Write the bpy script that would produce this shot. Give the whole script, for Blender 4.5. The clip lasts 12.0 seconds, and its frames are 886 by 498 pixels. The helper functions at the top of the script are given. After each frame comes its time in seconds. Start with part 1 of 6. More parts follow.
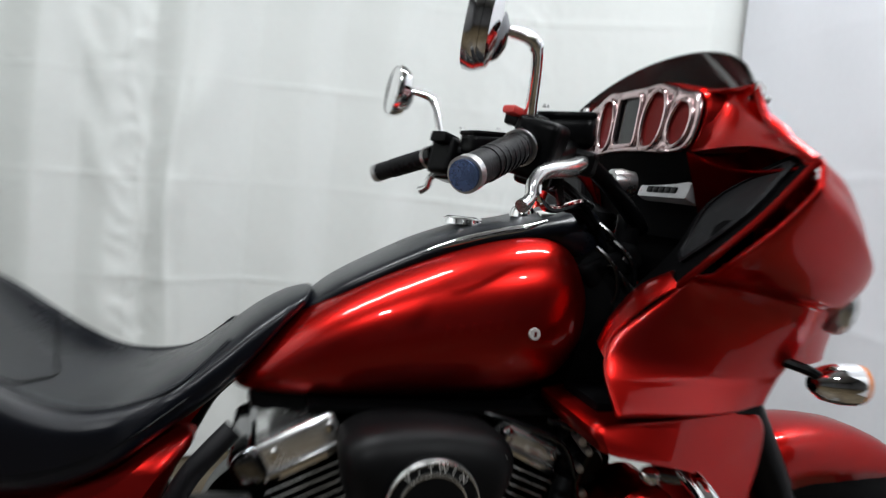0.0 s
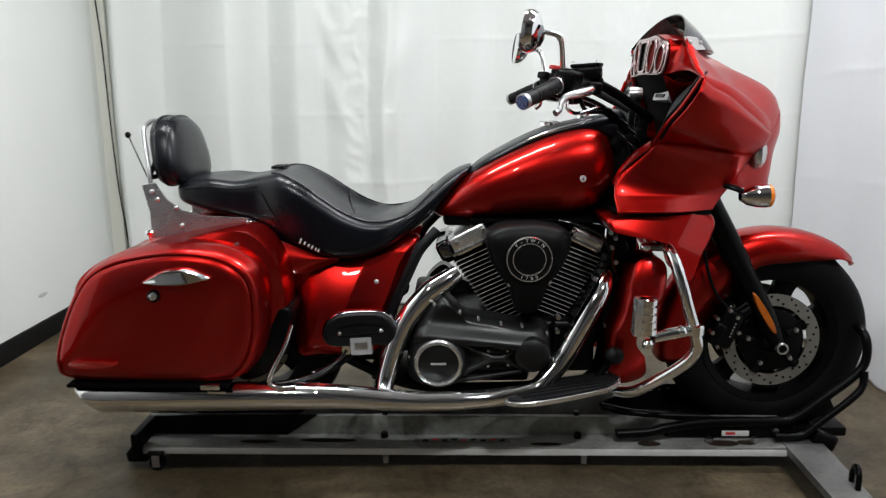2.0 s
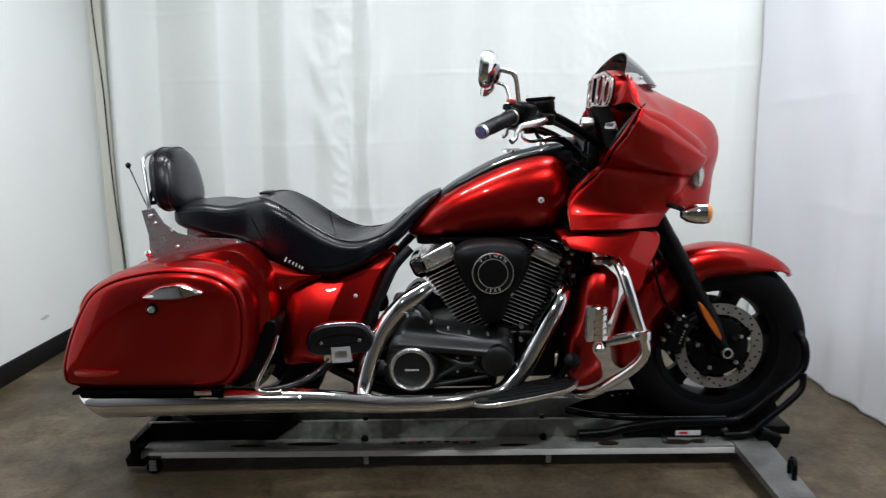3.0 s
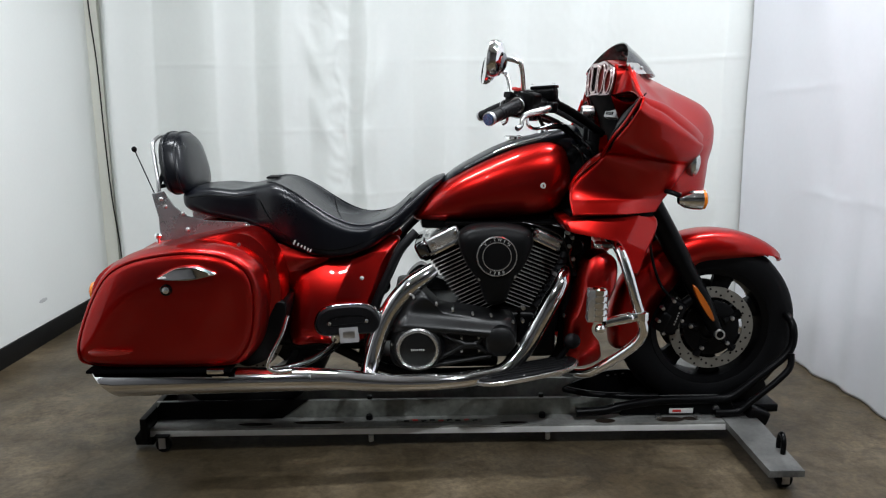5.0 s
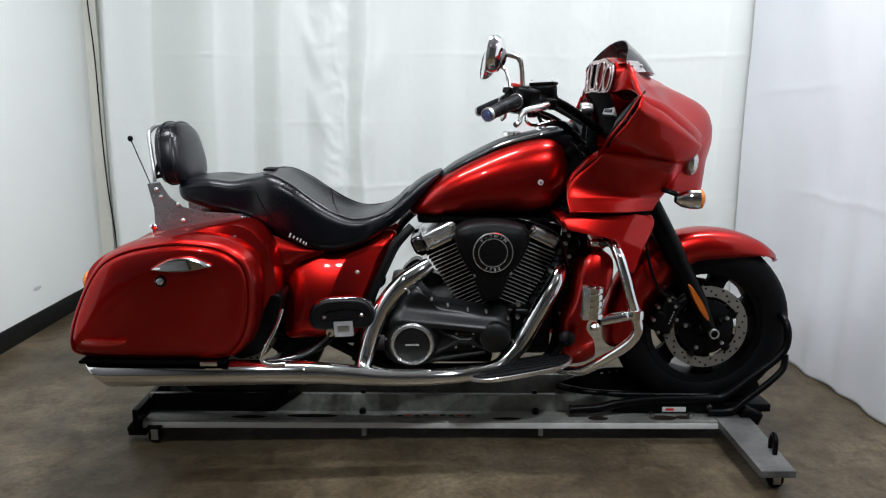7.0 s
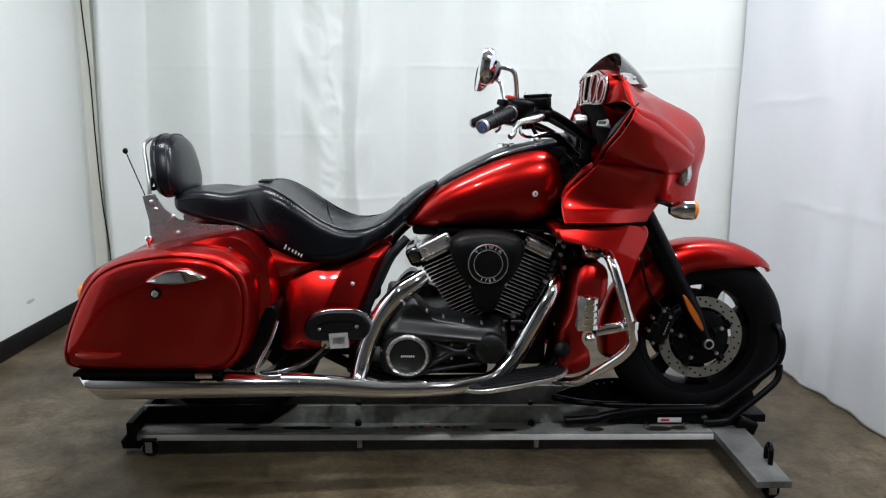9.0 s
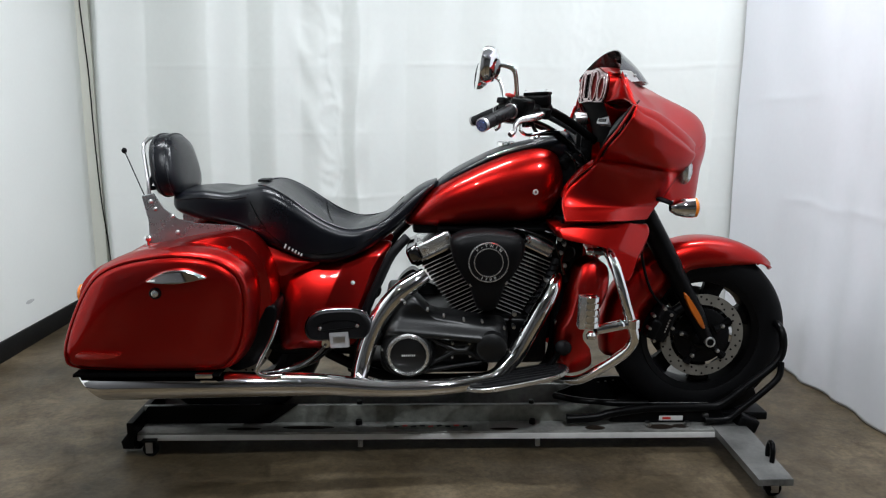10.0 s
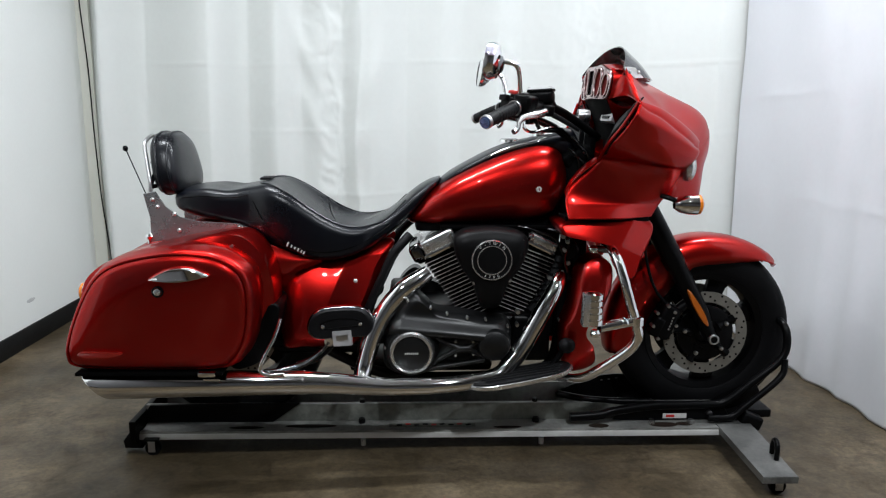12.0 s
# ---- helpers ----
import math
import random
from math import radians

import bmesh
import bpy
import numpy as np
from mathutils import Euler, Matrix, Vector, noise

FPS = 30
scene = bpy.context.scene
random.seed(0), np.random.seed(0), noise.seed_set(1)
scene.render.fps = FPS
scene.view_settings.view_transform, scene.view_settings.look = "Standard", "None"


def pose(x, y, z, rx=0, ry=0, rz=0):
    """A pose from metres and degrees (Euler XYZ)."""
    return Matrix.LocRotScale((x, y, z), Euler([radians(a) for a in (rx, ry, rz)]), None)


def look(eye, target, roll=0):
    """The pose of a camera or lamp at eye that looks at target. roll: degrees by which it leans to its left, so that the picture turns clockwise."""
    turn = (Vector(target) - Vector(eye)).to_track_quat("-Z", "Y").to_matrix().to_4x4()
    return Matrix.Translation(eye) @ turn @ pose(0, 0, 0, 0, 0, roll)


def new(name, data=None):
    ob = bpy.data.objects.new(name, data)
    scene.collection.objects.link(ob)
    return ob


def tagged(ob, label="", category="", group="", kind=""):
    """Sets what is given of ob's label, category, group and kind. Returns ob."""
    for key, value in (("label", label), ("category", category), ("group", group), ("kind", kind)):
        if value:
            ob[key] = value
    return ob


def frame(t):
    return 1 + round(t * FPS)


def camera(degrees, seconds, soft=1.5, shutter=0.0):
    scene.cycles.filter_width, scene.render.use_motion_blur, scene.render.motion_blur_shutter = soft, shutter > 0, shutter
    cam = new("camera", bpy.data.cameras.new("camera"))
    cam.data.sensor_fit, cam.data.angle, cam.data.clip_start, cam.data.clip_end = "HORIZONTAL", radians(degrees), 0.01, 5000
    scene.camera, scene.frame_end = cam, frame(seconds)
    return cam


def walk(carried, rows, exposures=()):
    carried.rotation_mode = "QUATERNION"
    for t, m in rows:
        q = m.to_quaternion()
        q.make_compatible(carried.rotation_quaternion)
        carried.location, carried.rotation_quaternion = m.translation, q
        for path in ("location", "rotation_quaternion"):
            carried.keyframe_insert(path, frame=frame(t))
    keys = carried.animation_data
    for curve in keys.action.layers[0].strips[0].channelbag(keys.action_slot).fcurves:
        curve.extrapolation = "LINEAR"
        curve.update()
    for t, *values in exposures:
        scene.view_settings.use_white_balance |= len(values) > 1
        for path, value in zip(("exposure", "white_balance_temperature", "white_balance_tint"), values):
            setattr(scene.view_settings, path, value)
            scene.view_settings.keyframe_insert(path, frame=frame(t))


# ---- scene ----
cam = camera(62.4, 12.0, soft=1.2, shutter=0.8)
PATH = [
    (0, (-0.0353, -1.1720, 1.1124), (0.4217, 0.6648, 0.9473), 5.35),
    (0.3, (-0.0412, -1.4015, 1.1107), (0.2675, 0.4615, 0.9011), 6.63),
    (0.5, (-0.0439, -1.5622, 1.1603), (0.0992, 0.3050, 0.8392), 4.11),
    (1, (0.0456, -1.8720, 1.1418), (-0.0250, -0.0112, 0.7643), 0.24),
    (1.5, (0.0170, -2.0984, 1.1327), (-0.0264, -0.2391, 0.7440), -1.00),
    (2, (-0.0037, -2.2718, 1.1472), (-0.0340, -0.4137, 0.7516), -0.21),
    (2.5, (0.1236, -2.4081, 1.1526), (0.0287, -0.5397, 0.8206), -0.93),
    (3, (0.0745, -2.4880, 1.1551), (0.0557, -0.6161, 0.8300), -0.80),
    (3.2, (0.0688, -2.5045, 1.1671), (0.0707, -0.6770, 0.8212), -0.70),
    (5, (-0.0047, -2.5566, 1.1560), (0.0260, -0.7300, 0.8054), -0.30),
    (5.5, (-0.0047, -2.5529, 1.1588), (0.0233, -0.7273, 0.8063), -0.30),
    (6, (-0.0074, -2.5547, 1.1606), (0.0251, -0.7254, 0.8231), 0.00),
    (6.5, (-0.0084, -2.5519, 1.1606), (0.0260, -0.7291, 0.7914), 0.50),
    (7, (-0.0037, -2.5501, 1.1616), (0.0363, -0.7273, 0.7942), 0.70),
    (7.5, (-0.0037, -2.5529, 1.1606), (0.0484, -0.7300, 0.7952), 0.60),
    (9.5, (-0.0074, -2.5547, 1.1625), (0.0474, -0.7254, 0.8277), 0.60),
    (10, (-0.0084, -2.5482, 1.1625), (0.0465, -0.7208, 0.8193), 0.40),
    (10.5, (-0.0130, -2.5510, 1.1625), (0.0418, -0.7235, 0.8231), 0.30),
    (11, (-0.0140, -2.5482, 1.1644), (0.0381, -0.7208, 0.8231), 0.50),
    (11.5, (-0.0158, -2.5426, 1.1597), (0.0353, -0.7161, 0.8156), 0.30),
    (12, (-0.0205, -2.5389, 1.1606), (0.0363, -0.7124, 0.8119), 0.30),
]
walk(cam, [(t, look(eye, target, roll)) for t, eye, target, roll in PATH], [(0.0, -0.26, 6650, 10), (0.5, -0.22, 6800, 10), (1.0, -0.10, 6780, 10), (2.0, 0.0, 6800, 10), (3.0, 0.0, 6550, 10), (12.0, 0.0, 6500, 10)])

from mathutils.bvhtree import BVHTree

# ---- light: shop strip lights under the ceiling, closed room ----
world = bpy.data.worlds.new("world")
scene.world = world
world.use_nodes = True
world.node_tree.nodes["Background"].inputs[0].default_value = (0.8, 0.9, 1.0, 1)
world.node_tree.nodes["Background"].inputs[1].default_value = 0.05
scene.view_settings.exposure = 0.0


def strip_light(x, y, z, sx, sy, watts, colour=(0.90, 0.95, 1.0)):
    lamp = bpy.data.lights.new("strip_light", "AREA")
    lamp.shape, lamp.size, lamp.size_y, lamp.energy, lamp.color = "RECTANGLE", sx, sy, watts, colour
    ob = new("strip_light", lamp)
    ob.location = (x, y, z)
    return ob


for lx, ly, watts in ((-0.8, -0.05, 56), (1.15, 0.08, 61)):
    strip_light(lx, ly, 3.0, 1.2, 0.14, watts)
for lx, ly, watts in ((-1.0, -2.2, 34), (0.9, -2.2, 52)):
    strip_light(lx, ly, 2.75, 0.13, 0.13, watts)


# ---- materials ----
def surface(name, base, rough, metal=0.0, coat=0.0, vary=0.12, scale=6.0, fine=120.0, bump=0.0, bump_scale=300.0, rough_vary=0.08, second=None, gloss=0.5):
    """Principled surface whose colour and gloss vary at two scales; optional fine relief and second colour for stains."""
    m = bpy.data.materials.new(name)
    m.use_nodes = True
    nt = m.node_tree
    b = nt.nodes["Principled BSDF"]
    tc = nt.nodes.new("ShaderNodeTexCoord")

    def tex(s, detail):
        n = nt.nodes.new("ShaderNodeTexNoise")
        n.inputs["Scale"].default_value, n.inputs["Detail"].default_value = s, detail
        nt.links.new(tc.outputs["Object"], n.inputs["Vector"])
        return n

    big, small = tex(scale, 5), tex(fine, 3)
    add = nt.nodes.new("ShaderNodeMath")
    add.operation = "MULTIPLY_ADD"
    nt.links.new(small.outputs["Fac"], add.inputs[0])
    add.inputs[1].default_value = 0.35
    nt.links.new(big.outputs["Fac"], add.inputs[2])
    ramp = nt.nodes.new("ShaderNodeValToRGB")
    ramp.color_ramp.elements[0].position, ramp.color_ramp.elements[1].position = 0.42, 0.95
    other = second or tuple(c * (1 + vary) for c in base)
    ramp.color_ramp.elements[0].color = (*[c * (1 - vary) for c in base], 1)
    ramp.color_ramp.elements[1].color = (*other, 1)
    nt.links.new(add.outputs[0], ramp.inputs[0])
    nt.links.new(ramp.outputs[0], b.inputs["Base Color"])
    rr = nt.nodes.new("ShaderNodeMapRange")
    rr.inputs["From Min"].default_value, rr.inputs["From Max"].default_value = 0.4, 0.95
    rr.inputs["To Min"].default_value, rr.inputs["To Max"].default_value = max(0.01, rough - rough_vary), min(1.0, rough + rough_vary)
    nt.links.new(add.outputs[0], rr.inputs[0])
    nt.links.new(rr.outputs[0], b.inputs["Roughness"])
    b.inputs["Metallic"].default_value = metal
    b.inputs["Specular IOR Level"].default_value = gloss
    b.inputs["Coat Weight"].default_value = coat
    b.inputs["Coat Roughness"].default_value = 0.02
    if bump:
        bn = tex(bump_scale, 4)
        bp = nt.nodes.new("ShaderNodeBump")
        bp.inputs["Strength"].default_value = min(1.0, bump)
        bp.inputs["Distance"].default_value = 0.002
        nt.links.new(bn.outputs["Fac"], bp.inputs["Height"])
        nt.links.new(bp.outputs[0], b.inputs["Normal"])
    return m


RED = surface("candy_red_paint", (0.42, 0.010, 0.008), 0.33, 0.97, 0.6, 0.10, 3.0, 900.0, rough_vary=0.03)
RED.node_tree.nodes["Principled BSDF"].inputs["Specular Tint"].default_value = (0.75, 0.18, 0.15, 1)
CHROME = surface("chrome", (0.90, 0.90, 0.90), 0.06, 1.0, 0, 0.04, 9.0, 160.0, rough_vary=0.04)
STEEL = surface("brushed_steel", (0.50, 0.50, 0.50), 0.32, 1.0, 0, 0.10, 14.0, 300.0)
ALLOY = surface("cast_alloy", (0.55, 0.55, 0.54), 0.35, 0.9, 0, 0.12, 20.0, 260.0)
BLACK = surface("satin_black_paint", (0.002, 0.002, 0.0023), 0.34, 0.0, 0, 0.2, 8.0, 200.0, bump=0.1, gloss=0.10)
GLOSS = surface("gloss_black", (0.002, 0.002, 0.0024), 0.14, 0.0, 0.0, 0.2, 6.0, 160.0, gloss=0.35)
CASE = surface("satin_black_engine", (0.004, 0.0042, 0.0045), 0.36, 0.0, 0, 0.2, 10.0, 400.0, bump=0.08, bump_scale=900, gloss=0.42)
COVER = surface("matte_black_cover", (0.003, 0.003, 0.0033), 0.44, 0.0, 0, 0.2, 10.0, 400.0, bump=0.08, bump_scale=900, gloss=0.13)
REDCHROME = surface("tinted_chrome", (0.60, 0.46, 0.46), 0.20, 1.0, 0, 0.06, 20.0, 300.0)
BLUEEND = surface("blue_tinted_metal", (0.10, 0.15, 0.30), 0.25, 0.85, 0, 0.2, 60.0, 400.0)
RUBBER = surface("tyre_rubber", (0.0035, 0.0035, 0.004), 0.55, 0.0, 0, 0.25, 12.0, 220.0, bump=0.3, gloss=0.09)
GRIP = surface("grip_rubber", (0.004, 0.004, 0.005), 0.5, 0.0, 0, 0.2, 30.0, 300.0, bump=0.4, gloss=0.18)
LEATHER = surface("black_vinyl_leather", (0.0014, 0.0022, 0.0048), 0.31, 0.0, 0, 0.2, 5.0, 180.0, bump=0.10, bump_scale=420, gloss=0.37)
AMBER = surface("amber_lens", (0.75, 0.20, 0.01), 0.12, 0.0, 0.6, 0.08, 30.0, 300.0)
AMBERDK = surface("amber_reflector", (0.42, 0.10, 0.01), 0.2, 0.0, 0.4, 0.1, 30.0, 300.0)
WHITEINK = surface("pale_print", (0.62, 0.62, 0.60), 0.5, 0.0, 0, 0.06, 60.0, 400.0)
DARKINK = surface("dark_red_print", (0.10, 0.005, 0.004), 0.5, 0.0, 0.0, 0.1, 60.0, 400.0, gloss=0.15)
REDINK = surface("red_button", (0.55, 0.03, 0.025), 0.4, 0.0, 0, 0.1, 60.0, 400.0)
SILVER = surface("silver_plastic", (0.42, 0.42, 0.43), 0.35, 0.3, 0, 0.1, 30.0, 300.0)
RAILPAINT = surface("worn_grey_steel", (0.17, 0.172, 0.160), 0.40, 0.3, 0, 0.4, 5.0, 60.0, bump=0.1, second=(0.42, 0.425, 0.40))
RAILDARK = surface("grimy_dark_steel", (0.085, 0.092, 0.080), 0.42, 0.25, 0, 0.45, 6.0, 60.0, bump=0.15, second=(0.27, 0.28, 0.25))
WALLPAINT = surface("white_wall_paint", (0.78, 0.80, 0.78), 0.6, 0.0, 0, 0.03, 1.5, 60.0, bump=0.08, bump_scale=140)
BEIGE = surface("cream_wall_paint", (0.66, 0.66, 0.59), 0.6, 0.0, 0, 0.05, 2.0, 60.0)
CEILING = surface("pale_ceiling", (0.42, 0.42, 0.42), 0.8, 0.0, 0, 0.1, 1.0, 40.0)
# tone of the added out-of-view walls, set for reflections and fill
DARKWALL = surface("unseen_dark_wall", (0.12, 0.12, 0.122), 0.7, 0.0, 0, 0.1, 1.0, 40.0)
VINYLBASE = surface("black_vinyl_baseboard", (0.004, 0.004, 0.0045), 0.55, 0.0, 0, 0.25, 4.0, 90.0, gloss=0.18)
SHEET = surface("cool_white_sheet", (0.69, 0.70, 0.735), 0.45, 0.0, 0, 0.03, 1.3, 40.0, bump=0.12, bump_scale=26, gloss=0.3)
CLOTH = surface("white_vinyl_sheet", (0.665, 0.685, 0.665), 0.42, 0.0, 0, 0.03, 1.3, 40.0, bump=0.12, bump_scale=26, gloss=0.35)
MACHINED = surface("machined_alloy", (0.74, 0.74, 0.72), 0.42, 0.5, 0, 0.08, 30.0, 400.0)
BRIGHT = surface("polished_alloy", (0.78, 0.78, 0.77), 0.22, 0.9, 0, 0.10, 16.0, 240.0, rough_vary=0.1)
GRIME = surface("brown_grime", (0.018, 0.012, 0.008), 0.7, 0.0, 0, 0.4, 60.0, 300.0, gloss=0.15)
REDLENS = surface("red_reflector", (0.22, 0.012, 0.008), 0.2, 0.0, 0.4, 0.1, 60.0, 300.0)
# darkened copy of the candy red: shade under the dash put into the colour
SHADED_RED = surface("shaded_candy_red", (0.10, 0.002, 0.002), 0.36, 1.0, 0.06, 0.12, 12.0, 300.0)
SHADED_RED.node_tree.nodes["Principled BSDF"].inputs["Specular Tint"].default_value = (0.7, 0.1, 0.1, 1)
ROTOR = surface("worn_rotor_steel", (0.20, 0.19, 0.165), 0.42, 0.5, 0, 0.15, 30.0, 500.0)
FINS = surface("fin_edge_alloy", (0.76, 0.76, 0.74), 0.34, 0.5, 0, 0.15, 40.0, 400.0)
PLATE = surface("polished_plate", (0.50, 0.52, 0.53), 0.27, 0.85, 0, 0.12, 11.0, 200.0, rough_vary=0.04)
SHELL = surface("dark_chrome", (0.20, 0.20, 0.205), 0.08, 1.0, 0, 0.1, 9.0, 160.0)
ARMPAINT = surface("scuffed_grey_steel", (0.085, 0.087, 0.084), 0.45, 0.3, 0, 0.4, 7.0, 80.0, bump=0.1, second=(0.20, 0.20, 0.19))
MATTE = surface("matte_black_plastic", (0.002, 0.002, 0.0022), 0.7, 0.0, 0, 0.2, 8.0, 200.0, gloss=0.02)
SMUDGE = surface("grey_scuff", (0.52, 0.53, 0.53), 0.7, 0.0, 0, 0.1, 40.0, 200.0)


def concrete():
    """Sealed shop concrete: broad brown stains, pale worn patches, speckle and hairline cracks."""
    m = bpy.data.materials.new("stained_concrete")
    m.use_nodes = True
    nt = m.node_tree
    b = nt.nodes["Principled BSDF"]
    tc = nt.nodes.new("ShaderNodeTexCoord")

    def tex(scale, detail, rough=0.6, warp=0.0):
        n = nt.nodes.new("ShaderNodeTexNoise")
        n.inputs["Scale"].default_value, n.inputs["Detail"].default_value = scale, detail
        n.inputs["Roughness"].default_value, n.inputs["Distortion"].default_value = rough, warp
        nt.links.new(tc.outputs["Object"], n.inputs["Vector"])
        return n.outputs["Fac"]

    def ramp(src, stops):
        r = nt.nodes.new("ShaderNodeValToRGB")
        e = r.color_ramp.elements
        e[0].position, e[0].color = stops[0][0], (*stops[0][1], 1)
        e[1].position, e[1].color = stops[-1][0], (*stops[-1][1], 1)
        for p, c in stops[1:-1]:
            q = e.new(p)
            q.color = (*c, 1)
        nt.links.new(src, r.inputs[0])
        return r.outputs[0]

    def mix(kind, fac, x, y):
        n = nt.nodes.new("ShaderNodeMix")
        n.data_type, n.blend_type = "RGBA", kind
        n.inputs[0].default_value = fac
        nt.links.new(x, n.inputs[6])
        nt.links.new(y, n.inputs[7])
        return n.outputs[2]

    base = ramp(tex(1.7, 6, 0.62, 0.6), [(0.30, (0.036, 0.026, 0.014)), (0.50, (0.074, 0.056, 0.034)), (0.70, (0.132, 0.104, 0.070))])
    blot = ramp(tex(9.0, 8, 0.72, 0.8), [(0.32, (0.50, 0.47, 0.42)), (0.50, (0.95, 0.94, 0.91)), (0.70, (1.40, 1.38, 1.32))])
    speck = ramp(tex(55.0, 6, 0.7), [(0.30, (0.60, 0.59, 0.57)), (0.52, (1.0, 1.0, 1.0)), (0.74, (1.35, 1.34, 1.32))])
    col = mix("MULTIPLY", 1.0, base, blot)
    col = mix("MULTIPLY", 1.0, col, speck)
    vor = nt.nodes.new("ShaderNodeTexVoronoi")
    vor.feature = "DISTANCE_TO_EDGE"
    vor.inputs["Scale"].default_value = 0.9
    nt.links.new(tc.outputs["Object"], vor.inputs["Vector"])
    crack = ramp(vor.outputs["Distance"], [(0.0, (0.55, 0.53, 0.5)), (0.006, (1, 1, 1)), (1.0, (1, 1, 1))])
    col = mix("MULTIPLY", 0.3, col, crack)
    nt.links.new(col, b.inputs["Base Color"])
    rr = nt.nodes.new("ShaderNodeMapRange")
    nt.links.new(tex(4.0, 5), rr.inputs[0])
    rr.inputs["From Min"].default_value, rr.inputs["From Max"].default_value = 0.3, 0.7
    rr.inputs["To Min"].default_value, rr.inputs["To Max"].default_value = 0.28, 0.55
    nt.links.new(rr.outputs[0], b.inputs["Roughness"])
    b.inputs["Specular IOR Level"].default_value = 0.3
    bp = nt.nodes.new("ShaderNodeBump")
    bp.inputs["Strength"].default_value, bp.inputs["Distance"].default_value = 0.35, 0.002
    nt.links.new(tex(45.0, 6), bp.inputs["Height"])
    nt.links.new(bp.outputs[0], b.inputs["Normal"])
    return m


CONCRETE = concrete()


def clear(name, colour, rough, ior=1.45):
    m = bpy.data.materials.new(name)
    m.use_nodes = True
    b = m.node_tree.nodes["Principled BSDF"]
    b.inputs["Base Color"].default_value = (*colour, 1)
    b.inputs["Roughness"].default_value, b.inputs["IOR"].default_value = rough, ior
    b.inputs["Transmission Weight"].default_value = 1.0
    return m


LENS = clear("clear_lens", (0.92, 0.94, 0.94), 0.05)
SMOKE = clear("smoked_acrylic", (0.018, 0.014, 0.014), 0.03)


# ---- builders ----
def part(name, bm, material, parent=None, label="", sharp=38):
    """Links a bmesh as one smooth-shaded mesh with crisp edges past the sharp angle."""
    bmesh.ops.recalc_face_normals(bm, faces=bm.faces)
    for f in bm.faces:
        f.smooth = True
    for e in bm.edges:
        if len(e.link_faces) == 2 and e.calc_face_angle(0) > radians(sharp):
            e.smooth = False
    me = bpy.data.meshes.new(name)
    bm.to_mesh(me)
    bm.free()
    me.materials.append(material)
    ob = new(name, me)
    ob.parent = parent
    if label:
        tagged(ob, label)
    return ob


def tree_of(ob):
    """A lookup of the mesh's surface, to lay small parts on it."""
    return BVHTree.FromPolygons([v.co for v in ob.data.vertices], [p.vertices for p in ob.data.polygons])


def lay(tree, start, way):
    """The place where a line from start first meets the surface."""
    hit = tree.ray_cast(Vector(start), Vector(way))[0]
    return hit if hit else Vector(start)


def group_of(name, parent=None):
    ob = new(name)
    ob.empty_display_size = 0.05
    ob.parent = parent
    return ob


def spline(pts, n, closed=False):
    """n points evenly stepped along a Catmull-Rom curve through pts."""
    p = [Vector(q) for q in pts]
    k = len(p)
    out = []
    for i in range(n):
        u = i * k / n if closed else i * (k - 1) / (n - 1)
        j = min(int(u), k - 1 if closed else k - 2)
        t = u - j
        g = (lambda m: p[m % k]) if closed else (lambda m: p[max(0, min(k - 1, m))])
        a, b, c, d = g(j - 1), g(j), g(j + 1), g(j + 2)
        out.append(0.5 * ((2 * b) + (c - a) * t + (2 * a - 5 * b + 4 * c - d) * t * t + (3 * b - a - 3 * c + d) * t ** 3))
    return out


def skin(bm, rings, closed=True, caps=True):
    """Faces between rings of equal count."""
    vs = [[bm.verts.new(p) for p in r] for r in rings]
    n = len(rings[0])
    for a, b in zip(vs, vs[1:]):
        for i in range(n if closed else n - 1):
            j = (i + 1) % n
            bm.faces.new((a[i], a[j], b[j], b[i]))
    if caps and closed:
        bm.faces.new(vs[0])
        bm.faces.new(vs[-1])
    return bm


def tube(pts, radius, n=28, seg=12, bm=None):
    """A round bar swept along a curve; radius is a number or a list blended along it."""
    bm = bm or bmesh.new()
    c = spline([Vector(p) for p in pts], n) if len(pts) > 2 else [Vector(pts[0]).lerp(Vector(pts[-1]), i / (n - 1)) for i in range(n)]
    rad = [radius] * n if not isinstance(radius, (list, tuple)) else [q.x for q in spline([(r, 0, 0) for r in radius], n)]
    rings, up = [], None
    for i in range(n):
        d = (c[min(i + 1, n - 1)] - c[max(i - 1, 0)]).normalized()
        if up is None:
            up = d.orthogonal().normalized()
        up = (up - d * up.dot(d)).normalized()
        side = d.cross(up)
        rings.append([c[i] + rad[i] * (math.cos(2 * math.pi * k / seg) * up + math.sin(2 * math.pi * k / seg) * side) for k in range(seg)])
    return skin(bm, rings)


def loft_x(stations, n=28, steps=40, bm=None):
    """A body along x: each station is x, bottom, top, half width, roundness and, if wanted, a sideways shift."""
    bm = bm or bmesh.new()
    st = [tuple(s) + (0.0,) * (6 - len(s)) for s in stations]
    a = spline([s[:3] for s in st], steps)
    b = spline([s[3:6] for s in st], steps)
    rings = []
    for p, q in zip(a, b):
        zc, hz, pw = (p.y + p.z) / 2, abs(p.z - p.y) / 2, max(1.2, q.y)
        ring = []
        for k in range(n):
            t = 2 * math.pi * k / n
            cy, cz = math.cos(t), math.sin(t)
            ring.append(Vector((p.x, q.z + abs(q.x) * math.copysign(abs(cy) ** (2 / pw), cy), zc + hz * math.copysign(abs(cz) ** (2 / pw), cz))))
        rings.append(ring)
    return skin(bm, rings)


